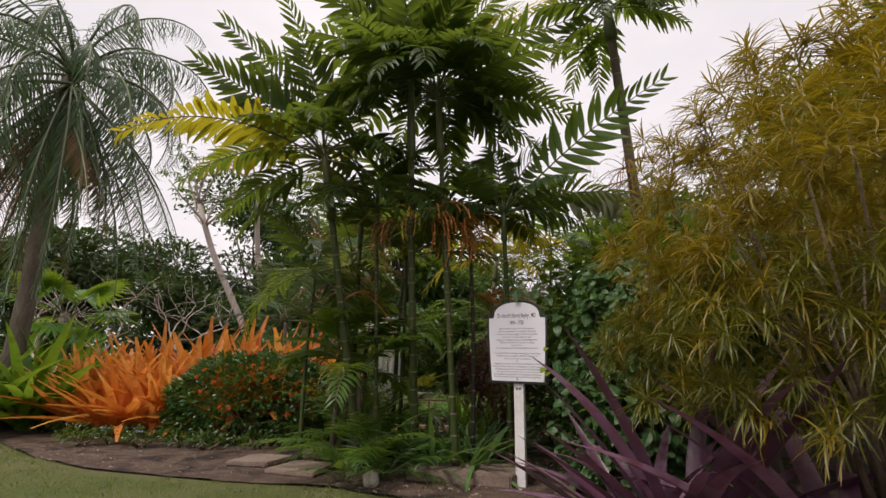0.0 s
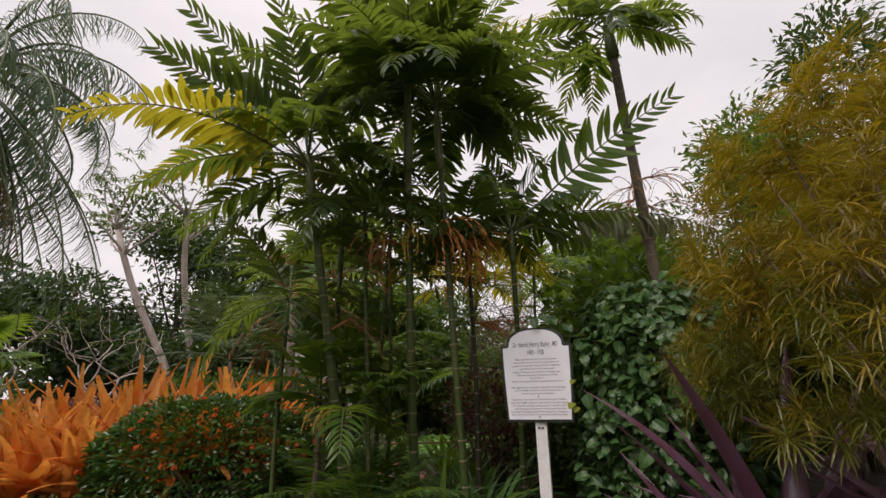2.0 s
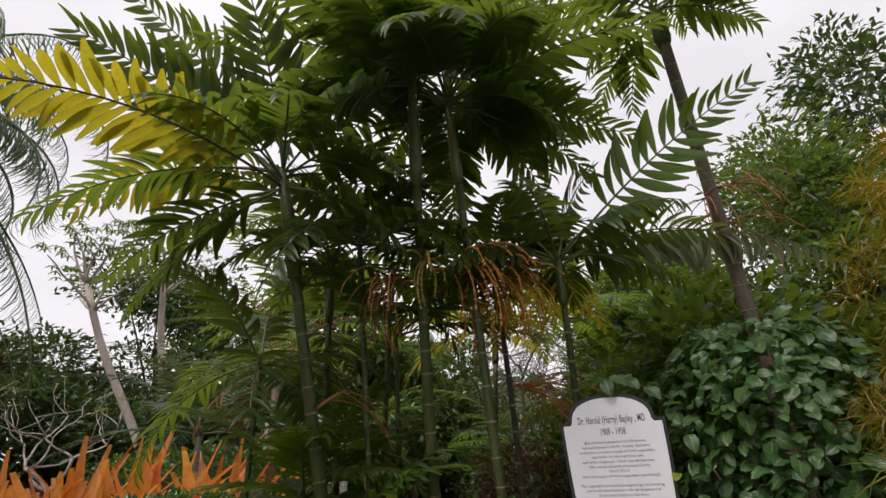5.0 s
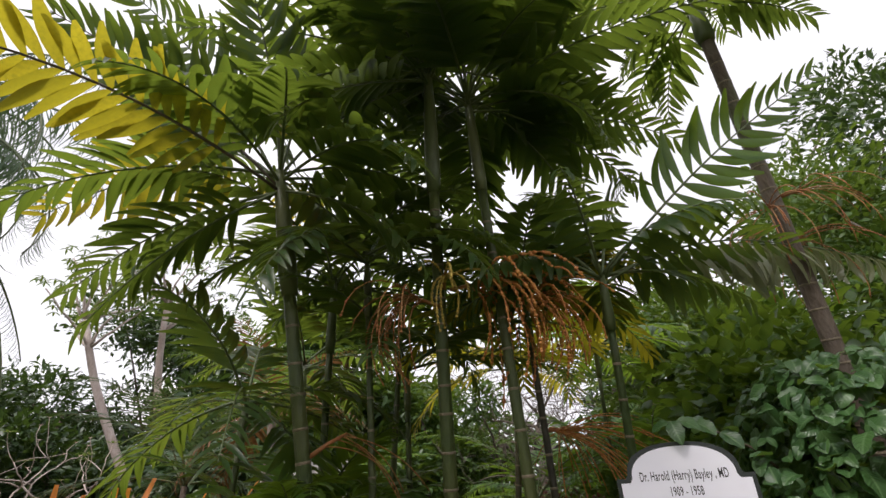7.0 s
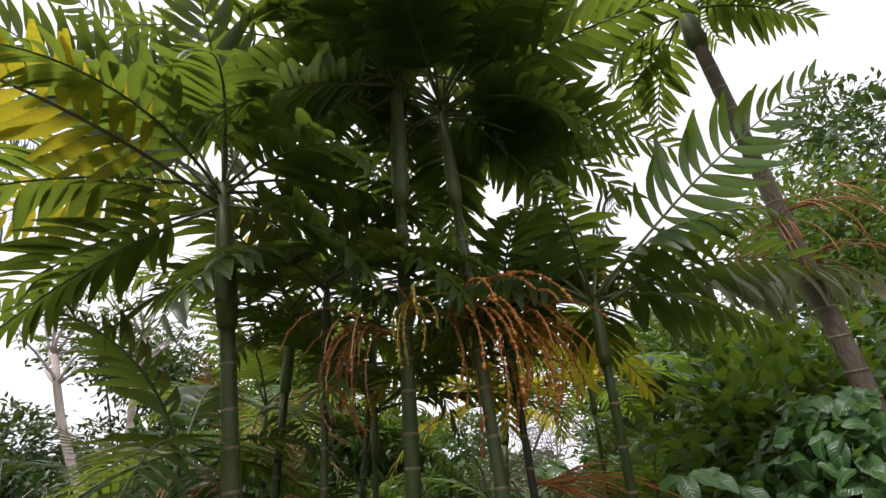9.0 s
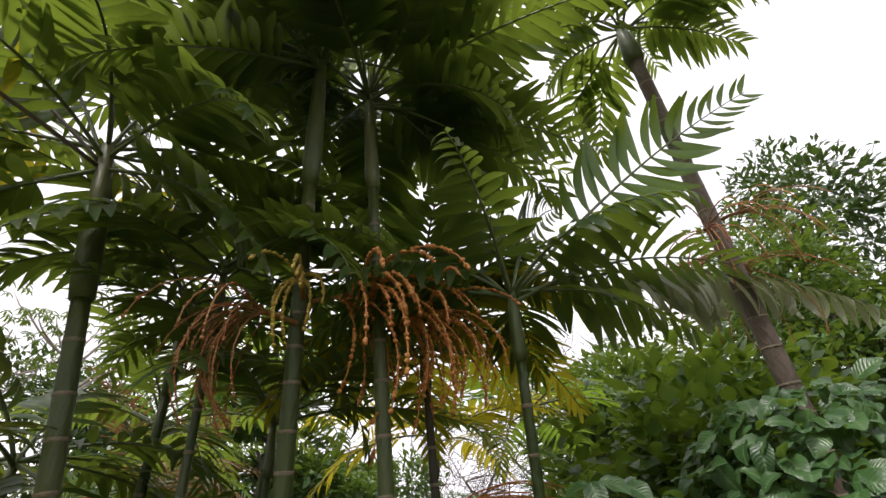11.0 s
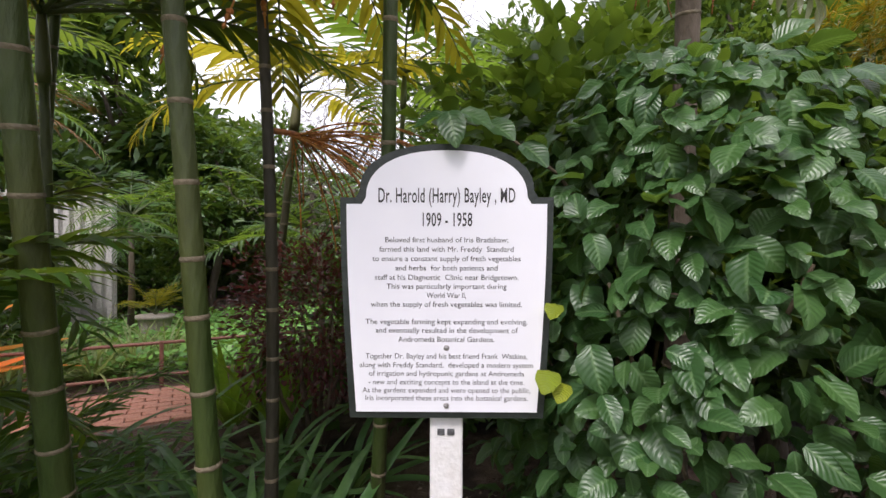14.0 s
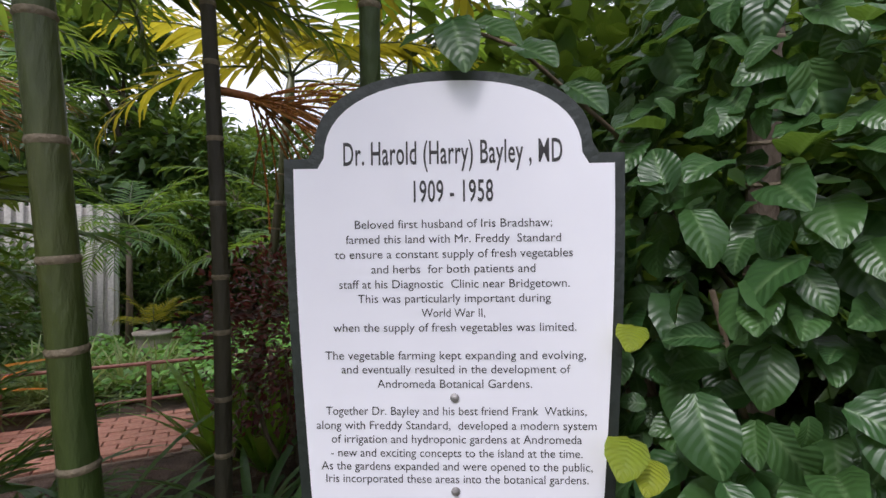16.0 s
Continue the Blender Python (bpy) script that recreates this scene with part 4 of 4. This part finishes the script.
random.seed(51)
ix = shrub("flowering_shrub", (-2.6, 7.55, 0), (1.38, 0.8, 0.72), M_IXORA, "dense dark green shrub with small orange flower heads", 11000, 0.085, 0.04, stems=9, shell=0.8, lump=0.12, zc=0.52)
for i in range(40):
    a, e = rnd(math.pi * 0.95, math.pi * 2.05), rnd(-0.25, 1.2)
    d = sprout(a, e)
    c = Vector((d.x * 1.42, d.y * 0.84, 0.52 + d.z * 0.74))
    g = Geo()
    for _ in range(26):
        q = (d + Vector((rnd(-.9, .9), rnd(-.9, .9), rnd(-.6, .9)))).normalized()
        g.add(*blade(0.032, 0.02, 0.4, 0.2, 2, 0.6, 0.3, 0.3), m=aim(c + q * 0.018, q, roll=rnd(-2, 2)))
    part("flower_head", g, M_FLOWER, ix)
# creeping plants along the bed's edge
for i, (x, y) in enumerate([(-4.9, 7.1), (-4.3, 6.9), (-3.8, 6.7), (-3.3, 6.75), (-2.9, 6.6), (-4.6, 6.7), (-5.3, 7.5), (-5.9, 7.7), (-2.3, 6.7)]):
    c = shrub("creeping_plant", (x, y, 0.02), (0.3, 0.22, 0.13), M_TREE_LIGHT, "low creeping plant with small leaves on the mulch", 190, 0.06, 0.022, "plant", "creeping plants", stems=3, shell=0.2)
    for _ in range(2 if i in (1, 2, 6) else 0):
        g = Geo()
        for k in range(5):
            g.add(*blade(0.028, 0.024, 0.3, 0.1, 2, 0.6, 0.4, 0.3), m=aim((rnd(-.1, .1), rnd(-.2, -.1), 0.2), sprout(k * 1.256, 0.5)))
        part("blue_flower", g, M_BLUE, c)

# the broad-leaved shrub beside the sign
random.seed(61)
vine = thing("broad_leaved_shrub", (2.0, 4.85, 0), "glossy green shrub with broad pointed leaves beside the sign", "shrub")
for i in range(12):
    a = 2.3 + i * 0.28
    d = Vector((math.cos(a) * 0.75, math.sin(a) * 0.6, rnd(0.7, 1.45)))
    part("branch", Geo().add(*tube([Vector((math.cos(a) * 0.3, math.sin(a) * 0.3, 0)), d * 0.55 + Vector((rnd(-.1, .1), rnd(-.1, .1), 0)), d], [0.014, 0.01, 0.006], 6)), M_TWIG, vine)


def heart(length, width, droop, fold, n=6):
    v, f, uv = [], [], []
    prof = [0.22, 0.72, 0.96, 1.0, 0.90, 0.64, 0.14]
    for i in range(n + 1):
        s = i / n
        a = droop * s
        y, z = length * math.sin(a) / droop, -length * (1 - math.cos(a)) / droop
        w = prof[i] * width / 2
        wob = 0.06 * width * math.sin(i * 2.1)
        v += [(-w, y - 0.03 * length * prof[i], z + fold * w * 0.9 + wob), (-w * 0.5, y, z + fold * w * 0.75), (0, y, z), (w * 0.5, y, z + fold * w * 0.75), (w, y - 0.03 * length * prof[i], z + fold * w * 0.9 - wob)]
        uv += [(-1, s), (-0.5, s), (0, s), (0.5, s), (1, s)]
        if i:
            k = 5 * i
            f += [(k - 5 + j, k - 4 + j, k + 1 + j, k + j) for j in range(4)]
    return v, f, uv


HEARTS = [Geo().add(*heart(0.125, 0.083 * w, d, fo)).mesh("leaf", M_VINE) for w, d, fo in ((1, 0.5, 0.35), (1.1, 0.8, 0.2), (0.92, 0.3, 0.5), (1.05, 1.1, 0.3))]
HEART_Y = Geo().add(*heart(0.10, 0.085, 0.6, 0.3)).mesh("leaf", M_VINE_YELLOW)
rest = Geo()
made = 0
for i in range(2900):
    a = rnd(1.9, 5.6)
    z = rnd(0.08, 2.2)
    bulge = math.sqrt(max(0.05, 1 - ((z - 1.0) / 1.35) ** 2))
    deep = random.random() ** 1.5
    rx, ry = 0.92 * bulge, 0.78 * bulge
    lumpy = 1 + 0.22 * noise.noise(Vector((a * 2.2, z * 2.2, 3)))
    s = lumpy * (1 - 0.45 * deep)
    p = Vector((math.cos(a) * rx * s, math.sin(a) * ry * s, z))
    if (p.x < -0.86 and p.y > -0.42):
        continue
    out = Vector((math.cos(a), math.sin(a), 0))
    d = out * rnd(0.3, 1.0) + Vector((rnd(-.8, .8), rnd(-.8, .8), rnd(-0.9, 0.35)))
    m = aim(p, d, out * 0.6 + Vector((0, 0, 0.8)), rnd(-0.6, 0.6), rnd(0.45, 1.2))
    if made < 290 and deep < 0.45 and 2.6 < a < 4.9 and z > 0.5:
        put("leaf", random.choice(HEARTS), vine, m)
        made += 1
    else:
        rest.add(*heart(0.12, 0.08 * rnd(0.9, 1.1), rnd(0.3, 1.1), rnd(0.2, 0.5)), m=m)
part("foliage", rest, M_VINE, vine, kind="stuff")
for p, s in (((1.072, 4.69, 1.315), 0.65), ((1.045, 4.68, 1.125), 0.85), ((1.075, 4.66, 1.09), 0.7)):
    put("leaf", HEART_Y, vine, aim(Vector(p) - Vector((2.0, 4.85, 0)), (-0.6, -0.4, -0.25), (-0.5, -0.7, 0.4), 0.2, s), "yellowing leaf")

twig = Vector((2.0, 4.85, 0))
part("branch", Geo().add(*tube([Vector((1.75, 4.95, 1.35)) - twig, Vector((1.3, 4.95, 1.75)) - twig, Vector((0.98, 4.9, 1.88)) - twig, Vector((0.80, 4.86, 1.88)) - twig], [0.009, 0.007, 0.005, 0.003], 6)), M_TWIG, vine)
for p, d, s in (((0.80, 4.85, 1.88), (-0.1, -0.5, -0.75), 1.0), ((0.85, 4.87, 1.89), (0.35, -0.6, -0.25), 0.95), ((0.83, 4.88, 1.88), (-0.7, 0.1, -0.1), 1.0), ((0.97, 4.9, 1.88), (0.1, -0.7, -0.3), 1.05), ((1.0, 4.92, 1.88), (0.2, 0.4, 0.3), 1.0), ((1.12, 4.92, 1.83), (0.1, -0.7, -0.4), 1.1), ((1.2, 4.95, 1.8), (-0.3, -0.4, 0.4), 1.0)):
    put("leaf", HEARTS[0], vine, aim(Vector(p) - twig, d, (-0.3, -0.4, 0.8), 0.1, s))

# the lighter shrub that rises behind it
shrub("tall_leafy_shrub", (2.55, 5.75, 0), (1.25, 0.5, 1.05), M_SHRUB_LIGHT, "tall light green shrub with broad oval leaves", 2300, 0.13, 0.085, stems=12, shell=0.35, lump=0.4, zc=1.95, n=3)

# the gold crotons
random.seed(71)


def croton_bush(place, rx, ry, mid, half, count, low, label, split=1.55, tuft=32):
    ob = thing("croton", place, label, "shrub", "crotons")
    for i in range(26):
        a = i * 2.39996
        rr = 0.9 * math.sqrt((i + 0.5) / 26)
        top = Vector((math.cos(a) * rr * rx * 0.9, math.sin(a) * rr * ry * 0.9, rnd(mid * 0.9, mid + half * 0.8)))
        pts = [Vector((math.cos(a) * 0.12, math.sin(a) * 0.12, 0)), top * 0.5 + Vector((rnd(-.1, .1), rnd(-.1, .1), 0.1)), top]
        part("branch", Geo().add(*tube(pts, [0.022, 0.015, 0.007], 6)), M_TWIG, ob)
    gold, green = Geo(), Geo()
    for i in range(count):
        d = sprout(rnd(0, 6.28318), math.asin(rnd(-0.75, 1)))
        q = 1 + 0.25 * noise.noise(d * 2.5) + 0.16 * noise.noise(d * 7)
        s = q * (0.62 + 0.42 * random.random() ** 0.45)
        p = Vector((d.x * rx * s, d.y * ry * s, mid + d.z * half * s + 0.2 * d.x * s))
        if p.z < (low if p.x < 0.1 else 0.5) + 0.15 * noise.noise(p * 3):
            continue
        g = gold if (p.z > split + 0.35 * noise.noise(p * 1.5) or random.random() < 0.12) else green
        ax = (d * 0.7 + Vector((rnd(-.4, .4), rnd(-.4, .4), 0.55))).normalized()
        side = ax.cross(Vector((0.3, 0.2, 1))).normalized()
        oth = ax.cross(side)
        for k in range(tuft):
            a = k * 2.39996
            w = (ax * rnd(0.05, 1.1) + side * math.cos(a) + oth * math.sin(a)).normalized()
            g.add(*blade(rnd(0.11, 0.21), rnd(0.007, 0.011), rnd(0.3, 1.3), 0.4, 3, 0.45, 0.2, 0.35, rnd(-.08, .08)), m=aim(p - ax * rnd(0, 0.1), w, roll=rnd(-0.6, 0.6)))
    part("gold_foliage", gold, M_CROTON, ob, "gold and orange-tinged narrow leaves", kind="stuff")
    part("green_foliage", green, M_CROTON_GREEN, ob, "green and yellow narrow leaves", kind="stuff")
    return ob


croton_bush((2.55, 2.75, 0), 1.40, 1.3, 1.76, 1.46, 1050, 0.95, "large croton bush with narrow gold and green leaves")
croton_bush((4.3, 4.35, 0), 1.0, 1.0, 2.3, 1.5, 480, 0.5, "tall croton bush with narrow gold leaves", 1.7)

# ---- things further back ----
random.seed(81)
shrub("dark_red_shrub", (0.95, 7.1, 0), (0.62, 0.55, 0.62), M_HEDGE_RED, "dark red small-leaved shrub behind the sign", 3600, 0.055, 0.024, stems=9, shell=0.3, zc=1.0)
for x in (-7.8, -6.6, -5.4, -4.3):
    shrub("dark_red_shrub", (x, 11.2, 0), (0.95, 0.6, 0.6), M_HEDGE_RED, "low dark red hedge shrub", 1500, 0.12, 0.05, group="red hedge", stems=4, zc=0.7)
cover = Geo()
for x, y in scatter_disc(8000, 1.1, 11.8, 3.2, 2.4):
    cover.add(*blade(rnd(0.06, 0.13), rnd(0.05, 0.09), rnd(0.2, 1), 0.2, 2, 0.5, 0.3, 0.3), m=aim((x, y, rnd(0.05, 0.3)), sprout(rnd(0, 6.28), rnd(0.0, 0.9)), roll=rnd(-1, 1)))
tagged(new("ground_cover", cover.mesh("ground_cover", M_COVER)), "bright green low leafy ground cover beyond the rail", "plants", kind="stuff")
# pale ground added to brighten the garden, where too little light falls
sheet("pale_earth_strip", M_PEBBLE, [(-4.0, 12.4), (-1.0, 12.5), (0.2, 12.3), (1.6, 13.2), (1.5, 13.6), (0.0, 12.9), (-4.0, 13.1)], 0.09, "pale pinkish earth strip added to lighten the garden beyond the rail")
rail = thing("railing", (0, 9.45, 0), "low red-brown metal rail beside the path", "railing")
for x in (-3.4, -2.3, -1.2, -0.1, 1.0, 2.1):
    part("rail_post", Geo().add(*box(x - 0.02, x + 0.02, -0.02, 0.02, 0, 0.50, 0.004)), M_RAIL, rail, smooth=False)
for z in (0.48, 0.14):
    part("rail_bar", Geo().add(*tube([(-3.5, 0, z), (0, 0, z), (2.2, 0, z)], 0.018, 8)), M_RAIL, rail)
path = tagged(new("brick_path", Geo().add(*box(-3.6, 0.35, 8.15, 9.25, 0.0, 0.04, 0.01)).mesh("brick_path", M_STONE, False)), "narrow path of red brick pavers", "path", kind="structure")
brick_me = Geo().add(*box(-0.105, 0.105, -0.05, 0.05, 0, 0.05, 0.006)).mesh("brick", M_BRICK, False)
for i in range(17):
    for j in range(10):
        put("brick", brick_me, path, Matrix.Translation((-3.4 + i * 0.22 + (0.11 if j % 2 else 0), 8.21 + j * 0.108, 0.012 + rnd(-0.002, 0.004))))
pot = thing("plant_pot", (-0.28, 12.0, 0), "pale clay plant pot among low plants", "pot")
part("pot_body", Geo().add(*tube([(0, 0, 0), (0, 0, 0.3), (0, 0, 0.42), (0, 0, 0.43), (0, 0, 0.47)], [0.15, 0.21, 0.23, 0.26, 0.26], 20)), M_TERRA, pot)
wall = thing("far_wall", (-1.3, 14.2, 0), "far white-painted garden wall with upright slats", "wall", kind="structure")
part("wall_body", Geo().add(*box(-1.6, 0.3, 0, 0.15, 0, 2.4, 0.01)), M_WALL, wall, smooth=False)
for i in range(12):
    part("slat", Geo().add(*box(-1.55 + i * 0.155, -1.46 + i * 0.155, -0.05, -0.003, 0.05, 2.45, 0.008)), M_WALL, wall, smooth=False)
for x, y in ((-1.5, 9.95), (-1.1, 10.1), (-0.75, 9.9), (-0.4, 10.15), (-0.1, 10.3), (-1.9, 10.2)):
    strap_plant("grassy_plant", (x, y, 0.02), 90, 0.72, 0.022, M_PALE_BLADE, "pale green plant with fine grassy leaves by the rail", "plant", "grassy plants", (5, 85), (0.5, 1.5), 0.4, 0.3, 0.06)
young_palm((-0.28, 12.0, 0.46), 9, 0.75, "small yellow-green palm growing in the clay pot", M_PALM_YELLOW, "", (20, 75), 0.22, (0.8, 1.5), 13, 0.12)
young_palm((-0.62, 12.3, 0), 16, 1.5, "squat palm with dark arching crown and pale stout trunk", M_FERN, "background palms", (-15, 65), 0.36, (0.9, 1.6), 20, 0.10, stem=1.9)

# pale-stemmed trees
random.seed(91)


def pale_tree(base, fork, r, label):
    ob = thing("pale_stem_tree", base, label, "tree", "pale-stemmed trees")
    f = Vector(fork) - Vector(base)
    pts = [f * (i / 8) + Vector((0.12 * math.sin(i * 0.8), 0, 0)) for i in range(9)]
    part("trunk", Geo().add(*tube(pts, [r * (1 - 0.35 * i / 8) for i in range(9)], 10)), M_BARK_WHITE, ob)
    for i in range(9):
        d = Vector((rnd(-1, 1), rnd(-.8, .8), rnd(0.5, 1.3)))
        bp, br = limb(pts[-1 - i % 2], d, rnd(1.6, 3.2), r * 0.35, 0.25, 6)
        lb = part("limb", Geo().add(*tube(bp, br, 6)), M_BARK_WHITE, ob)
        g = Geo()
        for q in (bp[-1], bp[-3]):
            for k in range(6):
                c = q + sprout(k * 2.4, rnd(-.2, .9)) * 0.42
                for j in range(7):
                    g.add(*blade(0.24, 0.07, 0.6, 0.2, 2, 0.6, 0.2, 0.3), m=aim(c, sprout(j * 1.047, rnd(-.5, .2))))
        part("spray", g, M_TREE_LIGHT, lb, kind="stuff")
    return ob


pale_tree((-6.7, 19.6, 0), (-9.75, 18.75, 7.25), 0.15, "slender leaning pale-trunked tree with open leafy top")
pale_tree((-6.9, 20.4, 0), (-8.0, 20.2, 8.4), 0.15, "slender upright pale-trunked tree with open leafy top")
for x, y in ((-7.2, 13.4), (-9.0, 14.2), (-10.6, 13.6)):
    ob = thing("twisted_tree", (x, y, 0), "small bare tree with twisted white branches and few flowers", "tree", "twisted pale trees")
    p0, r0 = limb((0, 0, 0), (0, 0, 1), 1.3, 0.085, 0.3, 5, 0.85)
    part("trunk", Geo().add(*tube(p0, r0, 8)), M_BARK_WHITE, ob)
    tips = [(p0[-1], 0.05)]
    for level in range(4):
        nxt = []
        for q, r in tips:
            for _ in range(2 if level else 3):
                bp, br = limb(q, (rnd(-1, 1), rnd(-1, 1), rnd(0.1, 1.0)), rnd(0.5, 0.85), r * 0.85, 0.4, 5, 0.7)
                part("branch", Geo().add(*tube(bp, br, 6)), M_BARK_WHITE, ob)
                nxt.append((bp[-1], br[-1]))
        tips = nxt
    g, h = Geo(), Geo()
    for q, _r in tips:
        for k in range(3):
            h.add(*blade(0.05, 0.04, 0.3, 0.2, 2, 0.6, 0.3, 0.3), m=aim(q, sprout(k * 2.1, 0.6)))
        for k in range(5 if random.random() < 0.5 else 0):
            g.add(*blade(0.22, 0.06, 0.6, 0.2, 2, 0.5, 0.1, 0.3), m=aim(q, sprout(k * 1.25, 0.4)))
    part("blossom", h, M_PINK, ob, kind="stuff")
    if g.v:
        part("spray", g, M_TREE_LIGHT, ob, kind="stuff")

# bare grey trees on the skyline
for x, y, hgt in ((5.6, 13.5, 7.5), (4.0, 15.0, 6.5), (3.0, 13.0, 4.5), (5.0, 11.5, 4.0)):
    ob = thing("bare_tree", (x, y, 0), "leafless grey tree with fine twigs", "tree", "bare trees")
    p0, r0 = limb((0, 0, 0), (0, 0, 1), hgt * 0.5, 0.12, 0.12, 6, 0.6)
    part("trunk", Geo().add(*tube(p0, r0, 8)), M_BARK, ob)
    g = Geo()
    tips = [(p0[-1], 0.07), (p0[-2], 0.06), (p0[-3], 0.05)]
    for level in range(5):
        nxt = []
        for q, r in tips:
            for _ in range(2 if level > 1 else 3):
                bp, br = limb(q, (rnd(-1, 1), rnd(-1, 1), rnd(-0.1, 1.1)), hgt * 0.2 * 0.8 ** level, max(0.006, r * 0.6), 0.3, 4, 0.6)
                g.add(*tube(bp, br, 4, False))
                nxt.append((bp[-1], br[-1]))
        tips = nxt
    part("twig_mass", g, M_BARK, ob, kind="stuff")

# trees all round
random.seed(101)
for x, y, h, s, m in ((-14.5, 27, 9.5, 4.2, M_TREE), (-10.5, 28, 12.0, 4.2, M_TREE), (-19.5, 23, 8.0, 4.0, M_TREE), (-6.5, 27, 10.5, 4.2, M_TREE), (-2.5, 24, 7.0, 3.8, M_TREE), (-11, 22.5, 5.0, 3.0, M_TREE), (-6.3, 22.5, 5.0, 2.8, M_TREE),
                      (2.0, 21.0, 4.2, 3.0, M_TREE_LIGHT), (-3.6, 16.5, 4.6, 2.4, M_TREE), (-1.2, 17, 8.6, 2.3, M_TREE_LIGHT), (0.2, 18.0, 6.0, 1.8, M_TREE_LIGHT), (-21, 14, 8.0, 3.6, M_TREE), (-14, 17, 5.5, 2.6, M_TREE)):
    tree((x, y, 0), h, s, m, "dense dark broad-leaved tree with a rounded crown", 6500, 0.34, group="background trees", low=0.05)
for x, y, h, s, m in ((13.2, 12.0, 16.6, 3.6, M_TREE), (14.0, 5.5, 9.5, 3.2, M_TREE), (8.0, 10.0, 8.5, 2.4, M_TREE_LIGHT), (4.4, 9.8, 5.4, 1.8, M_TREE_LIGHT), (6.4, 7.2, 6.0, 1.5, M_TREE_LIGHT), (7.4, 12.5, 6.0, 2.6, M_TREE), (3.7, 7.2, 3.9, 1.3, M_TREE_LIGHT), (2.9, 6.4, 2.9, 1.0, M_TREE_LIGHT), (4.9, 13.4, 5.0, 1.6, M_TREE), (2.5, 15.5, 4.7, 2.0, M_TREE_LIGHT), (0.6, 15.6, 4.6, 1.7, M_TREE_LIGHT), (5.6, 5.2, 4.4, 1.5, M_TREE_LIGHT), (3.6, 5.4, 3.0, 0.9, M_TREE_LIGHT), (7.2, 7.6, 7.2, 2.0, M_TREE_LIGHT)):
    tree((x, y, 0), h, s, m, "leafy green tree beyond the shrubs", 7000, 0.17 if x < 9 else 0.3, 0.1, group="trees beyond the shrubs", low=0.02)
for x, y, h, s in ((-9, -13, 5, 3.2), (0, -16, 6, 3.4), (10, -12, 5, 3.2), (13, -3, 6, 3), (-16, -5, 6, 3.2)):
    tree((x, y, 0), h, s, M_TREE, "broad-leaved tree at the lawn's edge", 1500, 0.4, group="trees round the lawn", low=0.15)
for i, (x, y) in enumerate([(-2.6, 11.4), (-0.9, 15.5), (2.9, 14.6), (3.4, 11.0), (-3.9, 12.8), (3.4, 8.2), (2.2, 7.4), (4.6, 13.2), (-5.6, 14.6), (-2.6, 13.6)]):
    shrub("background_shrub", (x, y, 0), (1.15, 0.85, 1.0), M_TREE_LIGHT, "rounded leafy green shrub among the trees", 2600, 0.14, 0.06, group="background shrubs", stems=4, zc=0.85)
woods = Geo()
for i in range(16000):
    a = rnd(0, 6.28318)
    r = rnd(36, 44)
    top = 6.5 + 2.2 * noise.noise(Vector((math.cos(a) * 4, math.sin(a) * 4, 0))) + 1.2 * noise.noise(Vector((math.cos(a) * 15, math.sin(a) * 15, 5)))
    if -0.2 < math.sin(a) < 0.2 or math.sin(a) < 0:
        top *= 0.7
    woods.add(*blade(rnd(0.7, 1.3), rnd(0.4, 0.7), rnd(0.3, 1.2), 0.2, 2, 0.5, 0.2, 0.3), m=aim((math.cos(a) * r, math.sin(a) * r, top * random.random() ** 0.7), sprout(rnd(0, 6.28), rnd(-0.6, 0.9)), roll=rnd(-1, 1)))
tagged(new("far_woods", woods.mesh("far_woods", M_TREE)), "distant dark green woodland round the garden", "woods", kind="stuff")
# mid-height palms that close the gaps behind the clump
random.seed(111)
for x, y, h in ((2.1, 7.3, 1.5), (2.7, 7.6, 1.9)):
    young_palm((x, y, 0.02), 10, 1.5, "dark green palm in the shade of the clump", M_FERN, "palms behind the clump", (-10, 70), 0.38, (0.7, 1.3), 17, 0.14, stem=h)
